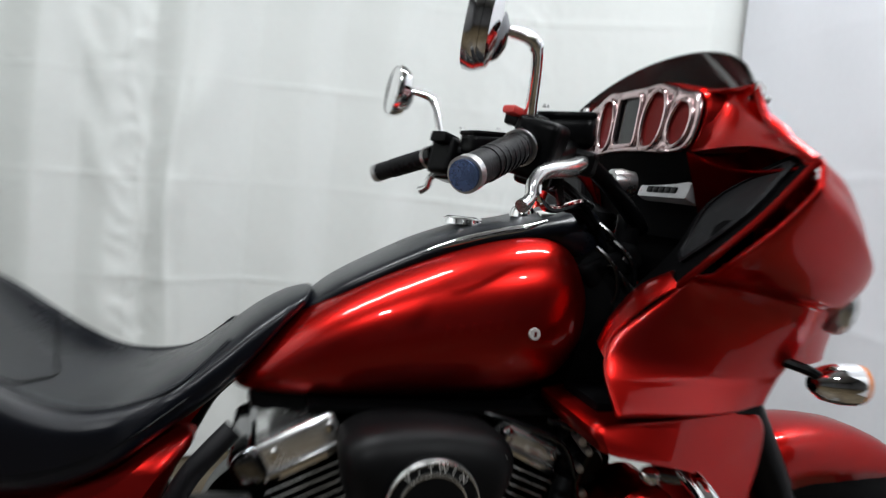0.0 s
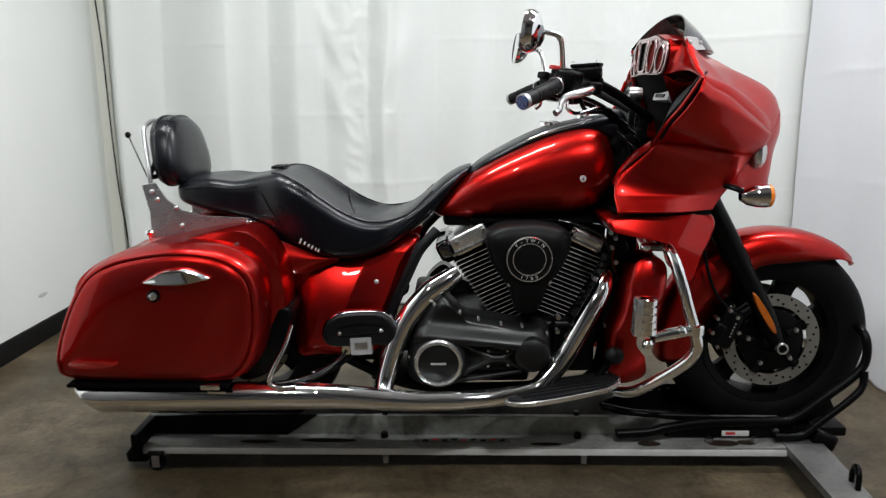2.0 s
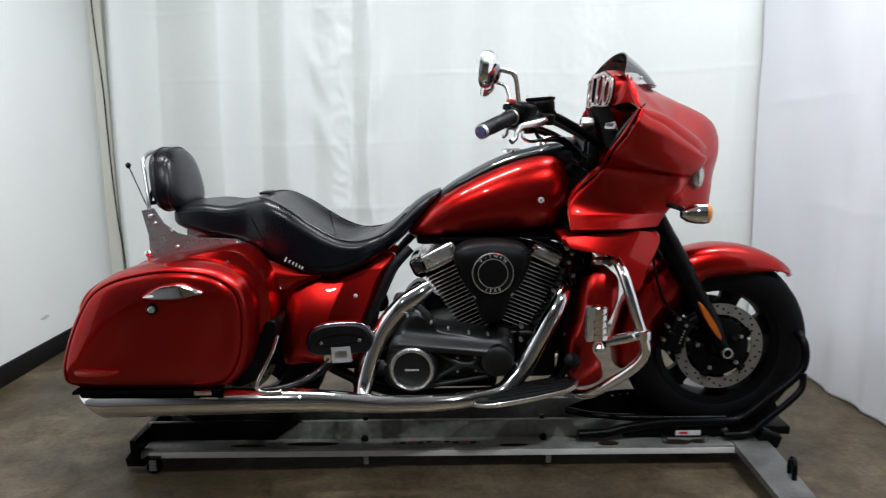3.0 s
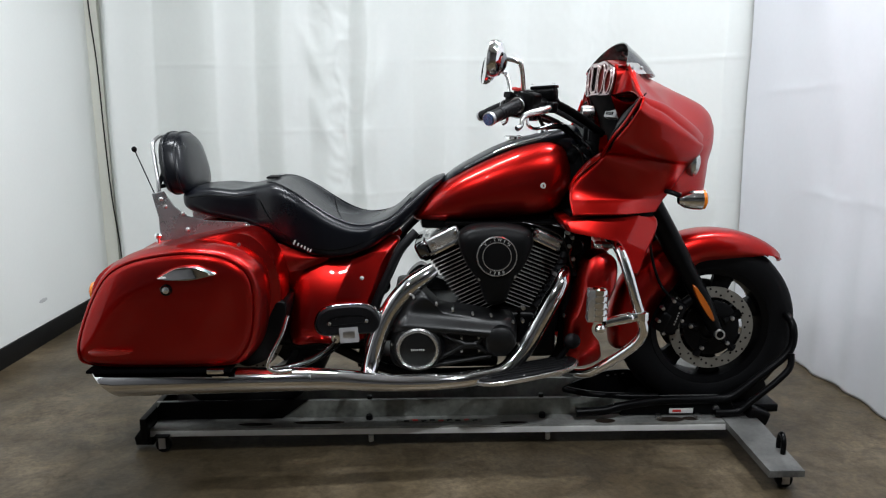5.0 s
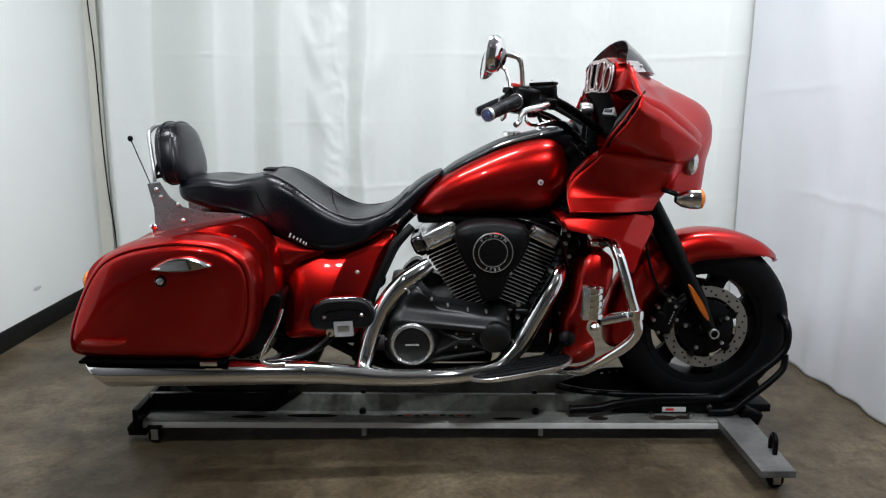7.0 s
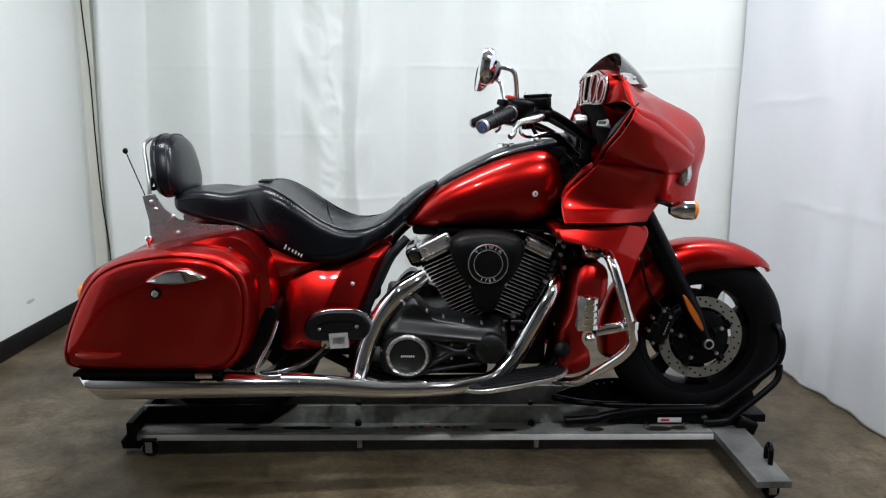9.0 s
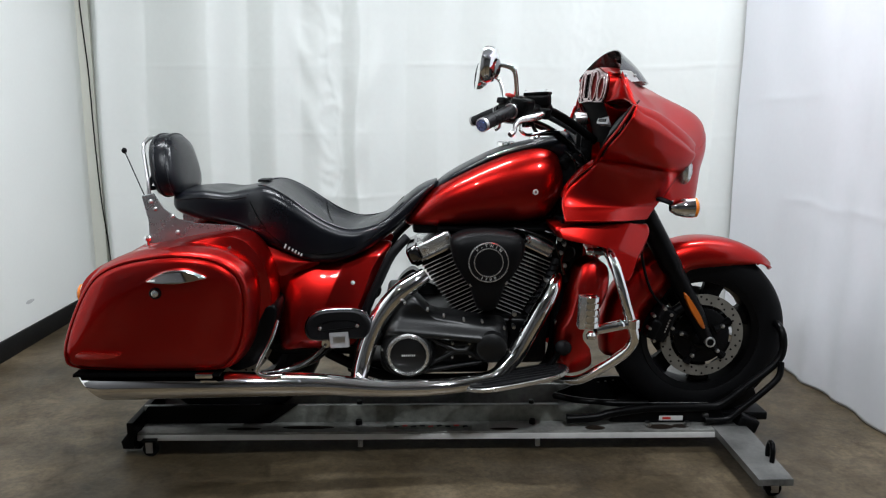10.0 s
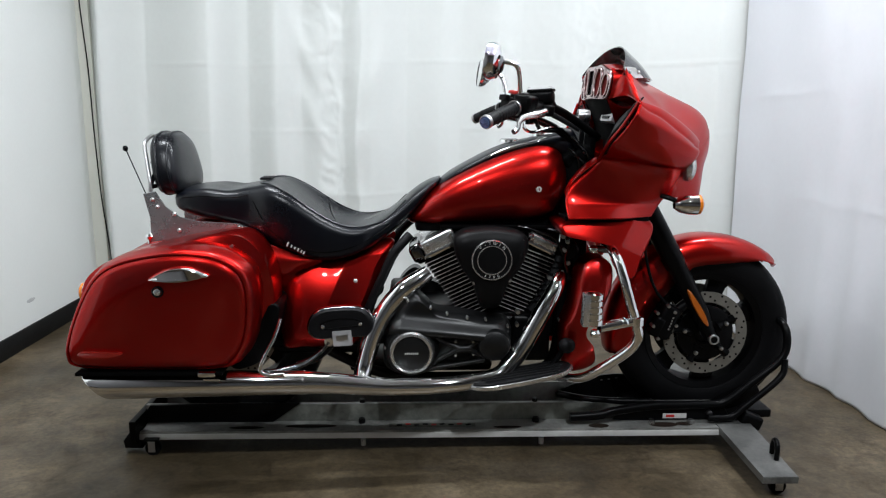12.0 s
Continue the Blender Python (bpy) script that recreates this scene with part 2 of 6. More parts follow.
def stack(outlines, n=56, bm=None, smooth=True):
    """A body built up sideways: each entry is a side outline of (x, z), its y and a shrink about an anchor (x, z)."""
    bm = bm or bmesh.new()
    rings = []
    for pts, y, s, anchor in outlines:
        ring = spline([(x, z, 0) for x, z in pts], n, True) if smooth else [Vector((x, z, 0)) for x, z in pts]
        rings.append([Vector((anchor[0] + (p.x - anchor[0]) * s, y, anchor[1] + (p.y - anchor[1]) * s)) for p in ring])
    return skin(bm, rings)


def pad(pts, y0, y1, edge=0.012, n=56, smooth=True, bm=None):
    """A plate with a side outline and softened outer edge between y0 (inside) and y1 (outside)."""
    cx, cz = sum(p[0] for p in pts) / len(pts), sum(p[1] for p in pts) / len(pts)
    size = max(max(p[0] for p in pts) - min(p[0] for p in pts), 0.001)
    s = 1 - 2 * edge / size
    d = math.copysign(min(edge, abs(y1 - y0) * 0.6), y1 - y0)
    rows = [(pts, y0, 1, (cx, cz)), (pts, y1 - d, 1, (cx, cz)), (pts, y1 - 0.45 * d, 1 - (1 - s) * 0.3, (cx, cz)), (pts, y1, s, (cx, cz))]
    return stack(rows, n, bm, smooth)


def lathe(profile, at, seg=48, axis="y", bm=None, close=False):
    """A turned shape: profile of (radius, along) about an axis through at."""
    bm = bm or bmesh.new()
    at = Vector(at)
    rings = []
    for k in range(seg):
        t = 2 * math.pi * k / seg
        c, s = math.cos(t), math.sin(t)
        ring = []
        for r, h in profile:
            ring.append(at + Vector({"y": (r * c, h, r * s), "x": (h, r * c, r * s), "z": (r * c, r * s, h)}[axis]))
        rings.append(ring)
    vs = [[bm.verts.new(p) for p in r] for r in rings]
    m = len(profile)
    for k in range(seg):
        a, b = vs[k], vs[(k + 1) % seg]
        for i in range(m if close else m - 1):
            j = (i + 1) % m
            bm.faces.new((a[i], a[j], b[j], b[i]))
    if not close:
        for i in (0, m - 1):
            if profile[i][0] > 1e-6:
                bm.faces.new([v[i] for v in vs])
    bmesh.ops.remove_doubles(bm, verts=bm.verts, dist=1e-6)
    return bm


def block(at, size, bevel=0.004, turn=None, bm=None, seg=2):
    """A softened box: centre, full sizes and an optional turn in degrees about x, y, z."""
    own = bmesh.new()
    bmesh.ops.create_cube(own, size=1)
    m = pose(*at, *(turn or (0, 0, 0))) @ Matrix.Diagonal((*size, 1))
    own.transform(m)
    if bevel:
        bmesh.ops.bevel(own, geom=own.edges[:], offset=bevel, segments=seg, profile=0.6, affect="EDGES")
    if bm is None:
        return own
    me = bpy.data.meshes.new("tmp")
    own.to_mesh(me)
    own.free()
    bm.from_mesh(me)
    bpy.data.meshes.remove(me)
    return bm


def ball(at, size, bm=None, seg=20):
    own = bm or bmesh.new()
    bmesh.ops.create_uvsphere(own, u_segments=seg, v_segments=seg // 2, radius=1, matrix=Matrix.Translation(at) @ Matrix.Diagonal((*size, 1)))
    return own


def patch(edge_a, edge_b, rows=14, cols=16, swell=None, thick=0.0, bm=None, va=0.0, vb=1.0, ua=0.0, ub=1.0):
    """A sheet between two curves; swell(u, v) pushes it along a vector; thick gives it a back."""
    bm = bm or bmesh.new()
    a, b = spline(edge_a, 41), spline(edge_b, 41)

    def on(c, u):
        f = max(0.0, min(40.0, u * 40))
        i = min(39, int(f))
        return c[i].lerp(c[i + 1], f - i)

    grid = []
    for i in range(rows + 1):
        v = va + (vb - va) * i / rows
        row = []
        for j in range(cols + 1):
            u = ua + (ub - ua) * j / cols
            p = on(a, u).lerp(on(b, u), v)
            row.append(p + Vector(swell(u, v)) if swell else p)
        grid.append(row)
    if not thick:
        return skin(bm, grid, closed=False, caps=False)
    nor = []
    for i in range(rows + 1):
        for j in range(cols + 1):
            du = grid[i][min(j + 1, cols)] - grid[i][max(j - 1, 0)]
            dv = grid[min(i + 1, rows)][j] - grid[max(i - 1, 0)][j]
            nor.append(du.cross(dv).normalized())
    front = [[bm.verts.new(p) for p in r] for r in grid]
    back = [[bm.verts.new(grid[i][j] + nor[i * (cols + 1) + j] * thick) for j in range(cols + 1)] for i in range(rows + 1)]
    for i in range(rows):
        for j in range(cols):
            bm.faces.new((front[i][j], front[i][j + 1], front[i + 1][j + 1], front[i + 1][j]))
            bm.faces.new((back[i][j], back[i + 1][j], back[i + 1][j + 1], back[i][j + 1]))
    for j in range(cols):
        bm.faces.new((front[0][j], back[0][j], back[0][j + 1], front[0][j + 1]))
        bm.faces.new((front[rows][j], front[rows][j + 1], back[rows][j + 1], back[rows][j]))
    for i in range(rows):
        bm.faces.new((front[i][0], front[i + 1][0], back[i + 1][0], back[i][0]))
        bm.faces.new((front[i][cols], back[i][cols], back[i + 1][cols], front[i + 1][cols]))
    return bm


def mirrored(pts, s):
    return [(x, s * y, z) for x, y, z in pts]


def slab(name, x0, x1, y0, y1, z0, z1, material, label, category):
    bm = block(((x0 + x1) / 2, (y0 + y1) / 2, (z0 + z1) / 2), (x1 - x0, y1 - y0, z1 - z0), 0)
    return tagged(part(name, bm, material), label, category, kind="structure")


# ---- the room ----
slab("floor", -1.965, 3.4, -6.0, 2.06, -0.1, 0.0, CONCRETE, "stained brown-grey concrete floor with a dull sheen", "floor")
slab("ceiling", -2.1, 3.5, -6.1, 2.1, 3.1, 3.2, CEILING, "plain grey ceiling over the photo bay", "ceiling")
slab("wall_west", -2.085, -1.965, -1.4, 2.06, 0.0, 3.1, WALLPAINT, "white painted wall with small grey scuffs", "wall")
# out-of-view stretch made dark to keep white reflections off the paint
slab("wall_west_2", -2.085, -1.965, -6.0, -1.4, 0.0, 3.1, DARKWALL, "unseen dark wall further along, added to limit reflected light", "wall")
slab("wall_north", -1.965, 3.4, 1.94, 2.06, 0.0, 3.1, BEIGE, "cream painted wall behind the hanging sheet", "wall")
slab("wall_north_return", -1.965, -1.893, 1.815, 1.94, 0.0, 3.1, BEIGE, "narrow cream painted return between the white wall and the sheet", "wall")
# added walls out of view, closing the room and darkening reflections
slab("wall_south", -2.085, 3.4, -6.12, -6.0, 0.0, 3.1, DARKWALL, "unseen dark wall far behind, added to close the room", "wall")
slab("wall_east", 3.4, 3.52, -6.12, 2.02, 0.0, 3.1, DARKWALL, "unseen dark wall beyond the hanging sheet, added to close the room", "wall")
bb = block((-1.960, -2.05, 0.048), (0.012, 7.9, 0.096), 0.003)
tagged(part("baseboard", bb, VINYLBASE), "black vinyl baseboard along the white wall", "baseboard", kind="structure")


def hanging_sheet(name, along, folds, height, material, label, crinkle):
    """A hanging sheet; along(u) gives foot place and normal, folds(u) depth of the pleats."""
    bm = bmesh.new()
    nu, nz = 520, 230
    grid = []
    for i in range(nz + 1):
        z = 0.004 + height * i / nz
        row = []
        for j in range(nu + 1):
            u = j / nu
            p, nrm, s = along(u)
            d = folds(s, z)
            d += crinkle * noise.noise(Vector((s * 2.5, z * 0.5, 3.1)))
            d += crinkle * 2.2 * math.exp(-z / 0.3) * noise.noise(Vector((s * 6, z * 4, 1.0)))
            rough = 0.45 * bell(s, -0.50 + 0.04 * math.sin(3 * z), 0.12) + 0.25 * bell(s, 0.90, 0.2) + 0.25 * bell(s, -0.95, 0.15) + 0.10
            sharp = 1 - abs(noise.noise(Vector((s * 7 + 2 * z, z * 5, 8.0))))
            fine = 1 - abs(noise.noise(Vector((s * 15 - 3 * z, z * 13 + 2 * s, 2.0))))
            d -= crinkle * 0.6 * rough * (1.6 * max(0.0, sharp - 0.72) / 0.28 + 1.0 * max(0.0, fine - 0.78) / 0.22)
            d += crinkle * 0.18 * rough * noise.noise(Vector((s * 24, z * 26, 5.0)))
            row.append(Vector((p[0] + nrm[0] * d, p[1] + nrm[1] * d, z + (0.004 * noise.noise(Vector((s * 5, 0, 7.0))) if i == 0 else 0.0))))
        grid.append(row)
    skin(bm, grid, closed=False, caps=False)
    ob = part(name, bm, material, None, "", 180)
    mod = ob.modifiers.new("thickness", "SOLIDIFY")
    mod.thickness = 0.002
    return tagged(ob, label, "curtain", kind="structure")


def bell(s, c, w):
    return math.exp(-((s - c) / w) ** 2)


def back_folds(s, z):
    """Broad soft pleats to the left, a crumpled ridge, flatter sheet to the right, faint packing creases."""
    f = s + 0.02 * math.sin(1.7 * z)
    marks = ((-2.2, 0.0), (-1.86, 0.0), (-1.80, 0.010), (-1.69, 0.072), (-1.52, 0.0), (-1.13, 0.066), (-0.96, 0.0), (-0.79, 0.040), (-0.66, 0.016), (-0.56, 0.026), (-0.44, 0.014),
             (-0.35, 0.032), (-0.28, 0.034), (-0.08, 0.0), (0.10, 0.012), (0.22, 0.0), (0.42, 0.018), (0.55, 0.004), (0.78, 0.014), (1.0, 0.0), (1.25, 0.012), (3.0, 0.0))
    d = 0.0
    for (a, da), (b, db) in zip(marks, marks[1:]):
        if a <= f < b:
            w = (f - a) / (b - a)
            d = 1.8 * da + 1.8 * (db - da) * (0.35 * w + 0.65 * (0.5 - 0.5 * math.cos(math.pi * w)))
    d += 0.005 * bell(s, -0.50, 0.16) * noise.noise(Vector((s * 9, z * 9, 1.5)))
    d += 0.005 * math.exp(-abs(s + 0.50 + 0.035 * math.sin(4 * z + 1) - 0.012 * math.sin(17 * z)) / 0.018) + 0.008 * math.exp(-abs(s + 0.36 - 0.02 * math.sin(5 * z)) / 0.02)
    d += 0.0012 * bell(s, -0.52 + 0.02 * math.sin(5 * z), 0.05) * math.sin(64 * z + 40 * s + 9 * noise.noise(Vector((s * 7, z * 5, 4.0))))
    for a, zc, w in ((-0.40, 1.62, 0.05), (-0.30, 1.30, 0.06), (-0.62, 1.12, 0.05), (-0.36, 0.98, 0.06), (-0.66, 1.48, 0.04)):
        d += 0.010 * bell(s - a - 0.35 * (z - zc) * (1 if a > -0.5 else -1), 0.0, w) * bell(z, zc, 0.16)
    for zc in (0.31, 0.68, 1.044, 1.411, 1.78, 2.15):
        d += 0.0020 * (0.4 + 0.6 * math.sin(2.3 * s + 3 * zc) ** 2) * bell(z, zc + 0.012 * math.sin(3 * s + zc), 0.008)
    return -1.5 * d


def side_folds(s, z):
    """A flatter sheet: soft folds that deepen towards the hem, and faint broken packing creases."""
    low = math.exp(-z / 0.8)
    f = s + 0.05 * math.sin(1.3 * z + 0.4) - 0.10 * (1 - low)
    d = 0.02 * bell(s, 0.7, 0.2) + 0.015 * bell(s, 1.5, 0.18) + 0.02 * bell(s, 2.3, 0.25)
    d += (0.006 + 0.020 * low) * (bell(f, 0.86, 0.07) + 0.8 * bell(f, 1.08, 0.06) + bell(f, 1.32, 0.09)) + 0.008 * low * bell(f, 0.45, 0.08)
    d += 0.010 * noise.noise(Vector((s * 2.2, z * 1.3, 6.0))) + 0.004 * noise.noise(Vector((s * 6.0, z * 3.0, 2.0)))
    for zc in (0.33, 0.76, 1.22, 1.70):
        broken = max(0.0, 0.35 + noise.noise(Vector((s * 3.0, zc * 7, 4.0))))
        d += 0.0022 * broken * bell(z, zc + 0.025 * math.sin(2 * s) + 0.012 * noise.noise(Vector((s * 5.0, zc, 9.0))), 0.016)
    return d


def back_line(u):
    """The sheet runs slightly askew: further back beside the white wall, nearer where it meets the other sheet."""
    s = -1.868 + 4.24 * u
    k = 4.253 / (4.213 + 0.10 * s + 0.24 * min(1.0, max(0.0, (s - 0.5) / 1.15)) ** 2)
    return (s * k, -2.553 + 4.213 * k), (0, k), s


hanging_sheet("curtain_back", back_line, back_folds, 2.7, CLOTH,
              "white vinyl sheet hung in soft vertical pleats with fold creases", 0.006)
hanging_sheet("curtain_side", lambda u: ((1.63 + 0.085 * (1 - (1 - u) ** 3) + 0.04 * u, 1.25 - 2.65 * u), (-1, 0), 2.8 * u), side_folds, 2.7, SHEET,
              "white vinyl sheet hung beside the dolly, lightly creased", 0.0016)
# dark tube added to draw the shadowed left edge of the back sheet
cord = tube([(-1.950, 1.80, 2.65), (-1.932, 1.80, 1.80), (-1.912, 1.80, 1.40), (-1.906, 1.80, 0.98), (-1.895, 1.80, 0.645), (-1.876, 1.80, 0.41), (-1.866, 1.80, 0.27), (-1.855, 1.80, 0.0)], 0.0038, 60, 8)
tagged(part("hanging_cord", cord, BLACK), "thin dark line standing for the shaded left edge of the white sheet", "cord")
sm = ball((-1.965, 1.06, 0.215), (0.0012, 0.040, 0.010))
tagged(part("wall_scuff", sm, SMUDGE), "small grey scuff mark on the white wall", "scuff")

# ---- the motorcycle ----
bike = tagged(group_of("motorcycle"), "candy red touring motorcycle with black seat, standing on a low dolly", "motorcycle")
WHEEL = (0.990, 0.0, 0.385)
REAR = (-0.675, 0.0, 0.385)


def wheel(name, at, width, disc_sides):
    x, y, z = at
    hub = group_of(name, bike)
    h = width / 2
    tyre = [(0.208, -h * 0.80), (0.235, -h * 0.97), (0.270, -h), (0.296, -h * 0.86), (0.312, -h * 0.52), (0.320, 0)]
    tyre = tyre + [(r, -a) for r, a in tyre[-2::-1]]
    part("tyre", lathe(tyre + [(0.200, h * 0.7), (0.200, -h * 0.7)], at, 72, close=True), RUBBER, hub, "worn black rubber tyre")
    rim = [(0.190, -h * 0.75), (0.212, -h * 0.86), (0.216, -h * 0.80), (0.205, -h * 0.60), (0.205, h * 0.60), (0.216, h * 0.80), (0.212, h * 0.86), (0.190, h * 0.75), (0.182, 0)]
    part("rim", lathe(rim, at, 72, close=True), BLACK, hub)
    part("hub", lathe([(0.035, -0.058), (0.052, -0.05), (0.045, 0), (0.052, 0.05), (0.035, 0.058)], at, 32), BLACK, hub)
    for k in range(7):
        a = 2 * math.pi * k / 7 + 0.35
        bm = bmesh.new()
        sec = []
        for r, wd, th in ((0.040, 0.020, 0.036), (0.080, 0.026, 0.026), (0.130, 0.030, 0.020), (0.170, 0.034, 0.018), (0.194, 0.046, 0.022)):
            e, t = Vector((math.cos(a), 0, math.sin(a))), Vector((-math.sin(a), 0, math.cos(a)))
            sec.append([Vector(at) + e * r + t * wd * c + Vector((0, th * d, 0)) for c, d in ((-1, -0.6), (-0.7, -1), (0.7, -1), (1, -0.6), (1, 0.6), (0.7, 1), (-0.7, 1), (-1, 0.6))])
        part("spoke", skin(bm, sec), BLACK, hub)
    for s in disc_sides:
        yd = y + s * 0.066
        disc = group_of("brake_disc", hub)
        part("rotor", lathe([(0.112, yd - 0.0025), (0.150, yd - 0.0025), (0.150, yd + 0.0025), (0.112, yd + 0.0025)], (x, 0, z), 64, close=True), ROTOR, disc, "drilled steel brake rotor")
        part("carrier_plate", lathe([(0.040, yd + s * 0.004), (0.092, yd + s * 0.006), (0.100, yd + s * 0.003), (0.100, yd - s * 0.006), (0.040, yd - s * 0.010)], (x, 0, z), 40, close=True), BLACK, disc)
        holes = bmesh.new()
        for k in range(42):
            a = 2 * math.pi * k / 42
            r = (0.121, 0.132, 0.142)[k % 3]
            lathe([(0.0042, yd + s * 0.0024), (0.0042, yd + s * 0.0031)], (x + r * math.cos(a), 0, z + r * math.sin(a)), 8, bm=holes)
        tagged(part("rotor_hole", holes, BLACK, disc), kind="stuff")
        for k in range(5):
            a = 2 * math.pi * k / 5 + 0.5
            bm = tube([(x + 0.05 * math.cos(a), yd, z + 0.05 * math.sin(a)), (x + 0.114 * math.cos(a), yd, z + 0.114 * math.sin(a))], [0.02, 0.012, 0.016], 6, 8)
            part("carrier", bm, BLACK, disc)
            part("bolt", lathe([(0.0, yd + s * 0.022), (0.007, yd + s * 0.02), (0.008, yd + s * 0.008)], (x + 0.078 * math.cos(a), 0, z + 0.078 * math.sin(a)), 10), STEEL, disc)
    return hub


front_wheel = wheel("front_wheel", WHEEL, 0.130, (-1, 1))
rear_wheel = wheel("rear_wheel", REAR, 0.170, (-1,))
part("axle", lathe([(0.0, -0.138), (0.0105, -0.138), (0.0115, -0.150), (0.015, -0.150), (0.017, -0.146), (0.017, 0.146), (0.013, 0.15), (0, 0.15)], WHEEL, 20), STEEL, front_wheel)

# front fender: a valanced arc over the wheel, deepest beside the fork
fender = bmesh.new()
rings = []
for k in range(45):
    deg = 45 + 148 * k / 44
    t = radians(deg)
    edge = np.interp(deg, (43, 51, 64, 75, 86, 106, 112, 120, 136, 154, 175, 193), (0.350, 0.334, 0.287, 0.266, 0.253, 0.250, 0.238, 0.228, 0.212, 0.216, 0.225, 0.250))
    crown = np.interp(deg, (43, 50, 60, 70, 82, 110, 150, 193), (0.358, 0.359, 0.357, 0.354, 0.350, 0.350, 0.350, 0.352))
    hw = np.interp(deg, (45, 47, 53, 75, 120, 193), (0.040, 0.058, 0.077, 0.088, 0.090, 0.080))
    sec = [(-1.0, edge), (-1.0, edge + (crown - 0.03 - edge) * 0.6), (-0.93, crown - 0.026), (-0.72, crown - 0.009), (-0.36, crown - 0.001), (0, crown)]
    sec = sec + [(-a, r) for a, r in sec[-2::-1]]
    rings.append([Vector((WHEEL[0] + r * math.cos(t), a * hw, WHEEL[2] + r * math.sin(t))) for a, r in sec])
skin(fender, rings, closed=False, caps=False)
fob = part("front_fender", fender, RED, bike, "glossy candy red front fender", 60)
fmod = fob.modifiers.new("thickness", "SOLIDIFY")
fmod.thickness, fmod.offset = 0.004, -1


def fork_leg(s):
    y = s * 0.118
    leg = group_of("fork_leg", bike)
    part("outer_tube", tube([(0.700, y, 0.905), (0.778, y, 0.770), (0.925, y, 0.515), (0.962, y, 0.440)], [0.034, 0.034, 0.030, 0.028], 24, 16), BLACK, leg)
    part("fork_cover", tube([(0.700, y, 0.905), (0.778, y, 0.770), (0.845, y, 0.653), (0.851, y, 0.643)], [0.037, 0.037, 0.0365, 0.033], 20, 16), BLACK, leg)
    part("axle_clamp", tube([(0.945, y, 0.475), (0.975, y, 0.415), (0.997, y, 0.372)], [0.028, 0.024, 0.020], 12, 14), BLACK, leg)
    part("axle_nut", lathe([(0.0, y + s * 0.034), (0.012, y + s * 0.034), (0.016, y + s * 0.026), (0.017, y + s * 0.0)], WHEEL, 16), BLACK, leg)
    part("axle_ring", lathe([(0.012, y + s * 0.034), (0.0135, y + s * 0.0365), (0.017, y + s * 0.036), (0.0185, y + s * 0.032)], WHEEL, 20, close=True), ALLOY, leg)
    lens = [(0.886, 0.560), (0.904, 0.549), (0.945, 0.490), (0.967, 0.444), (0.964, 0.432), (0.944, 0.452), (0.906, 0.512)]
    part("reflector", pad(lens, y + s * 0.024, y + s * 0.036, 0.006, 36), AMBERDK, leg, "long amber reflector")
    bm = block((0.832, y * 0.86, 0.440), (0.066, 0.06, 0.125), 0.018, (0, 24, 0), seg=3)
    block((0.800, y * 0.92, 0.425), (0.040, 0.05, 0.075), 0.014, (0, 24, 0), bm, 3)
    cal = part("brake_caliper", bm, BLACK, leg, "black front brake caliper")
    part("caliper_bracket", tube([(0.90, y * 0.9, 0.50), (0.86, y * 0.9, 0.47), (0.84, y * 0.9, 0.44)], 0.018, 10, 10), BLACK, leg)
    for bx, bz in ((0.795, 0.475), (0.800, 0.385), (0.855, 0.478), (0.782, 0.430), (0.862, 0.430), (0.832, 0.500)):
        part("caliper_bolt", lathe([(0, y + s * 0.018), (0.006, y + s * 0.017), (0.007, y - s * 0.01)], (bx, 0, bz), 10), STEEL, cal)
    for k in range(5):
        part("caliper_mark", block((0.836 + 0.0035 * k, y + s * 0.0145, 0.418 + 0.010 * k), (0.006, 0.0012, 0.005), 0.0003, (0, -70, 0)), ALLOY, cal)
    part("brake_hose", tube([(0.835, y * 0.95, 0.50), (0.79, y * 0.98, 0.55), (0.76, y * 1.0, 0.62), (0.745, y * 0.9, 0.70)], 0.005, 24, 8), BLACK, leg)
    return leg


for side in (-1, 1):
    fork_leg(side)
    part("fender_trim", block((0.893, side * 0.095, 0.555), (0.024, 0.004, 0.006), 0.0015, (0, -28, 0)), CHROME, bike)

# ---- fairing ----
fairing = group_of("fairing", bike)


SHOULDER = [(0.608, -0.418, 1.185), (0.680, -0.385, 1.163), (0.752, -0.340, 1.125), (0.810, -0.295, 1.090), (0.846, -0.255, 1.064)]


def roll(u):
    """Radius of the rounded shoulder along the top of the fairing side."""
    return np.interp(u, (0, 0.12, 0.45, 0.8, 1.0), (0.006, 0.020, 0.030, 0.030, 0.022))


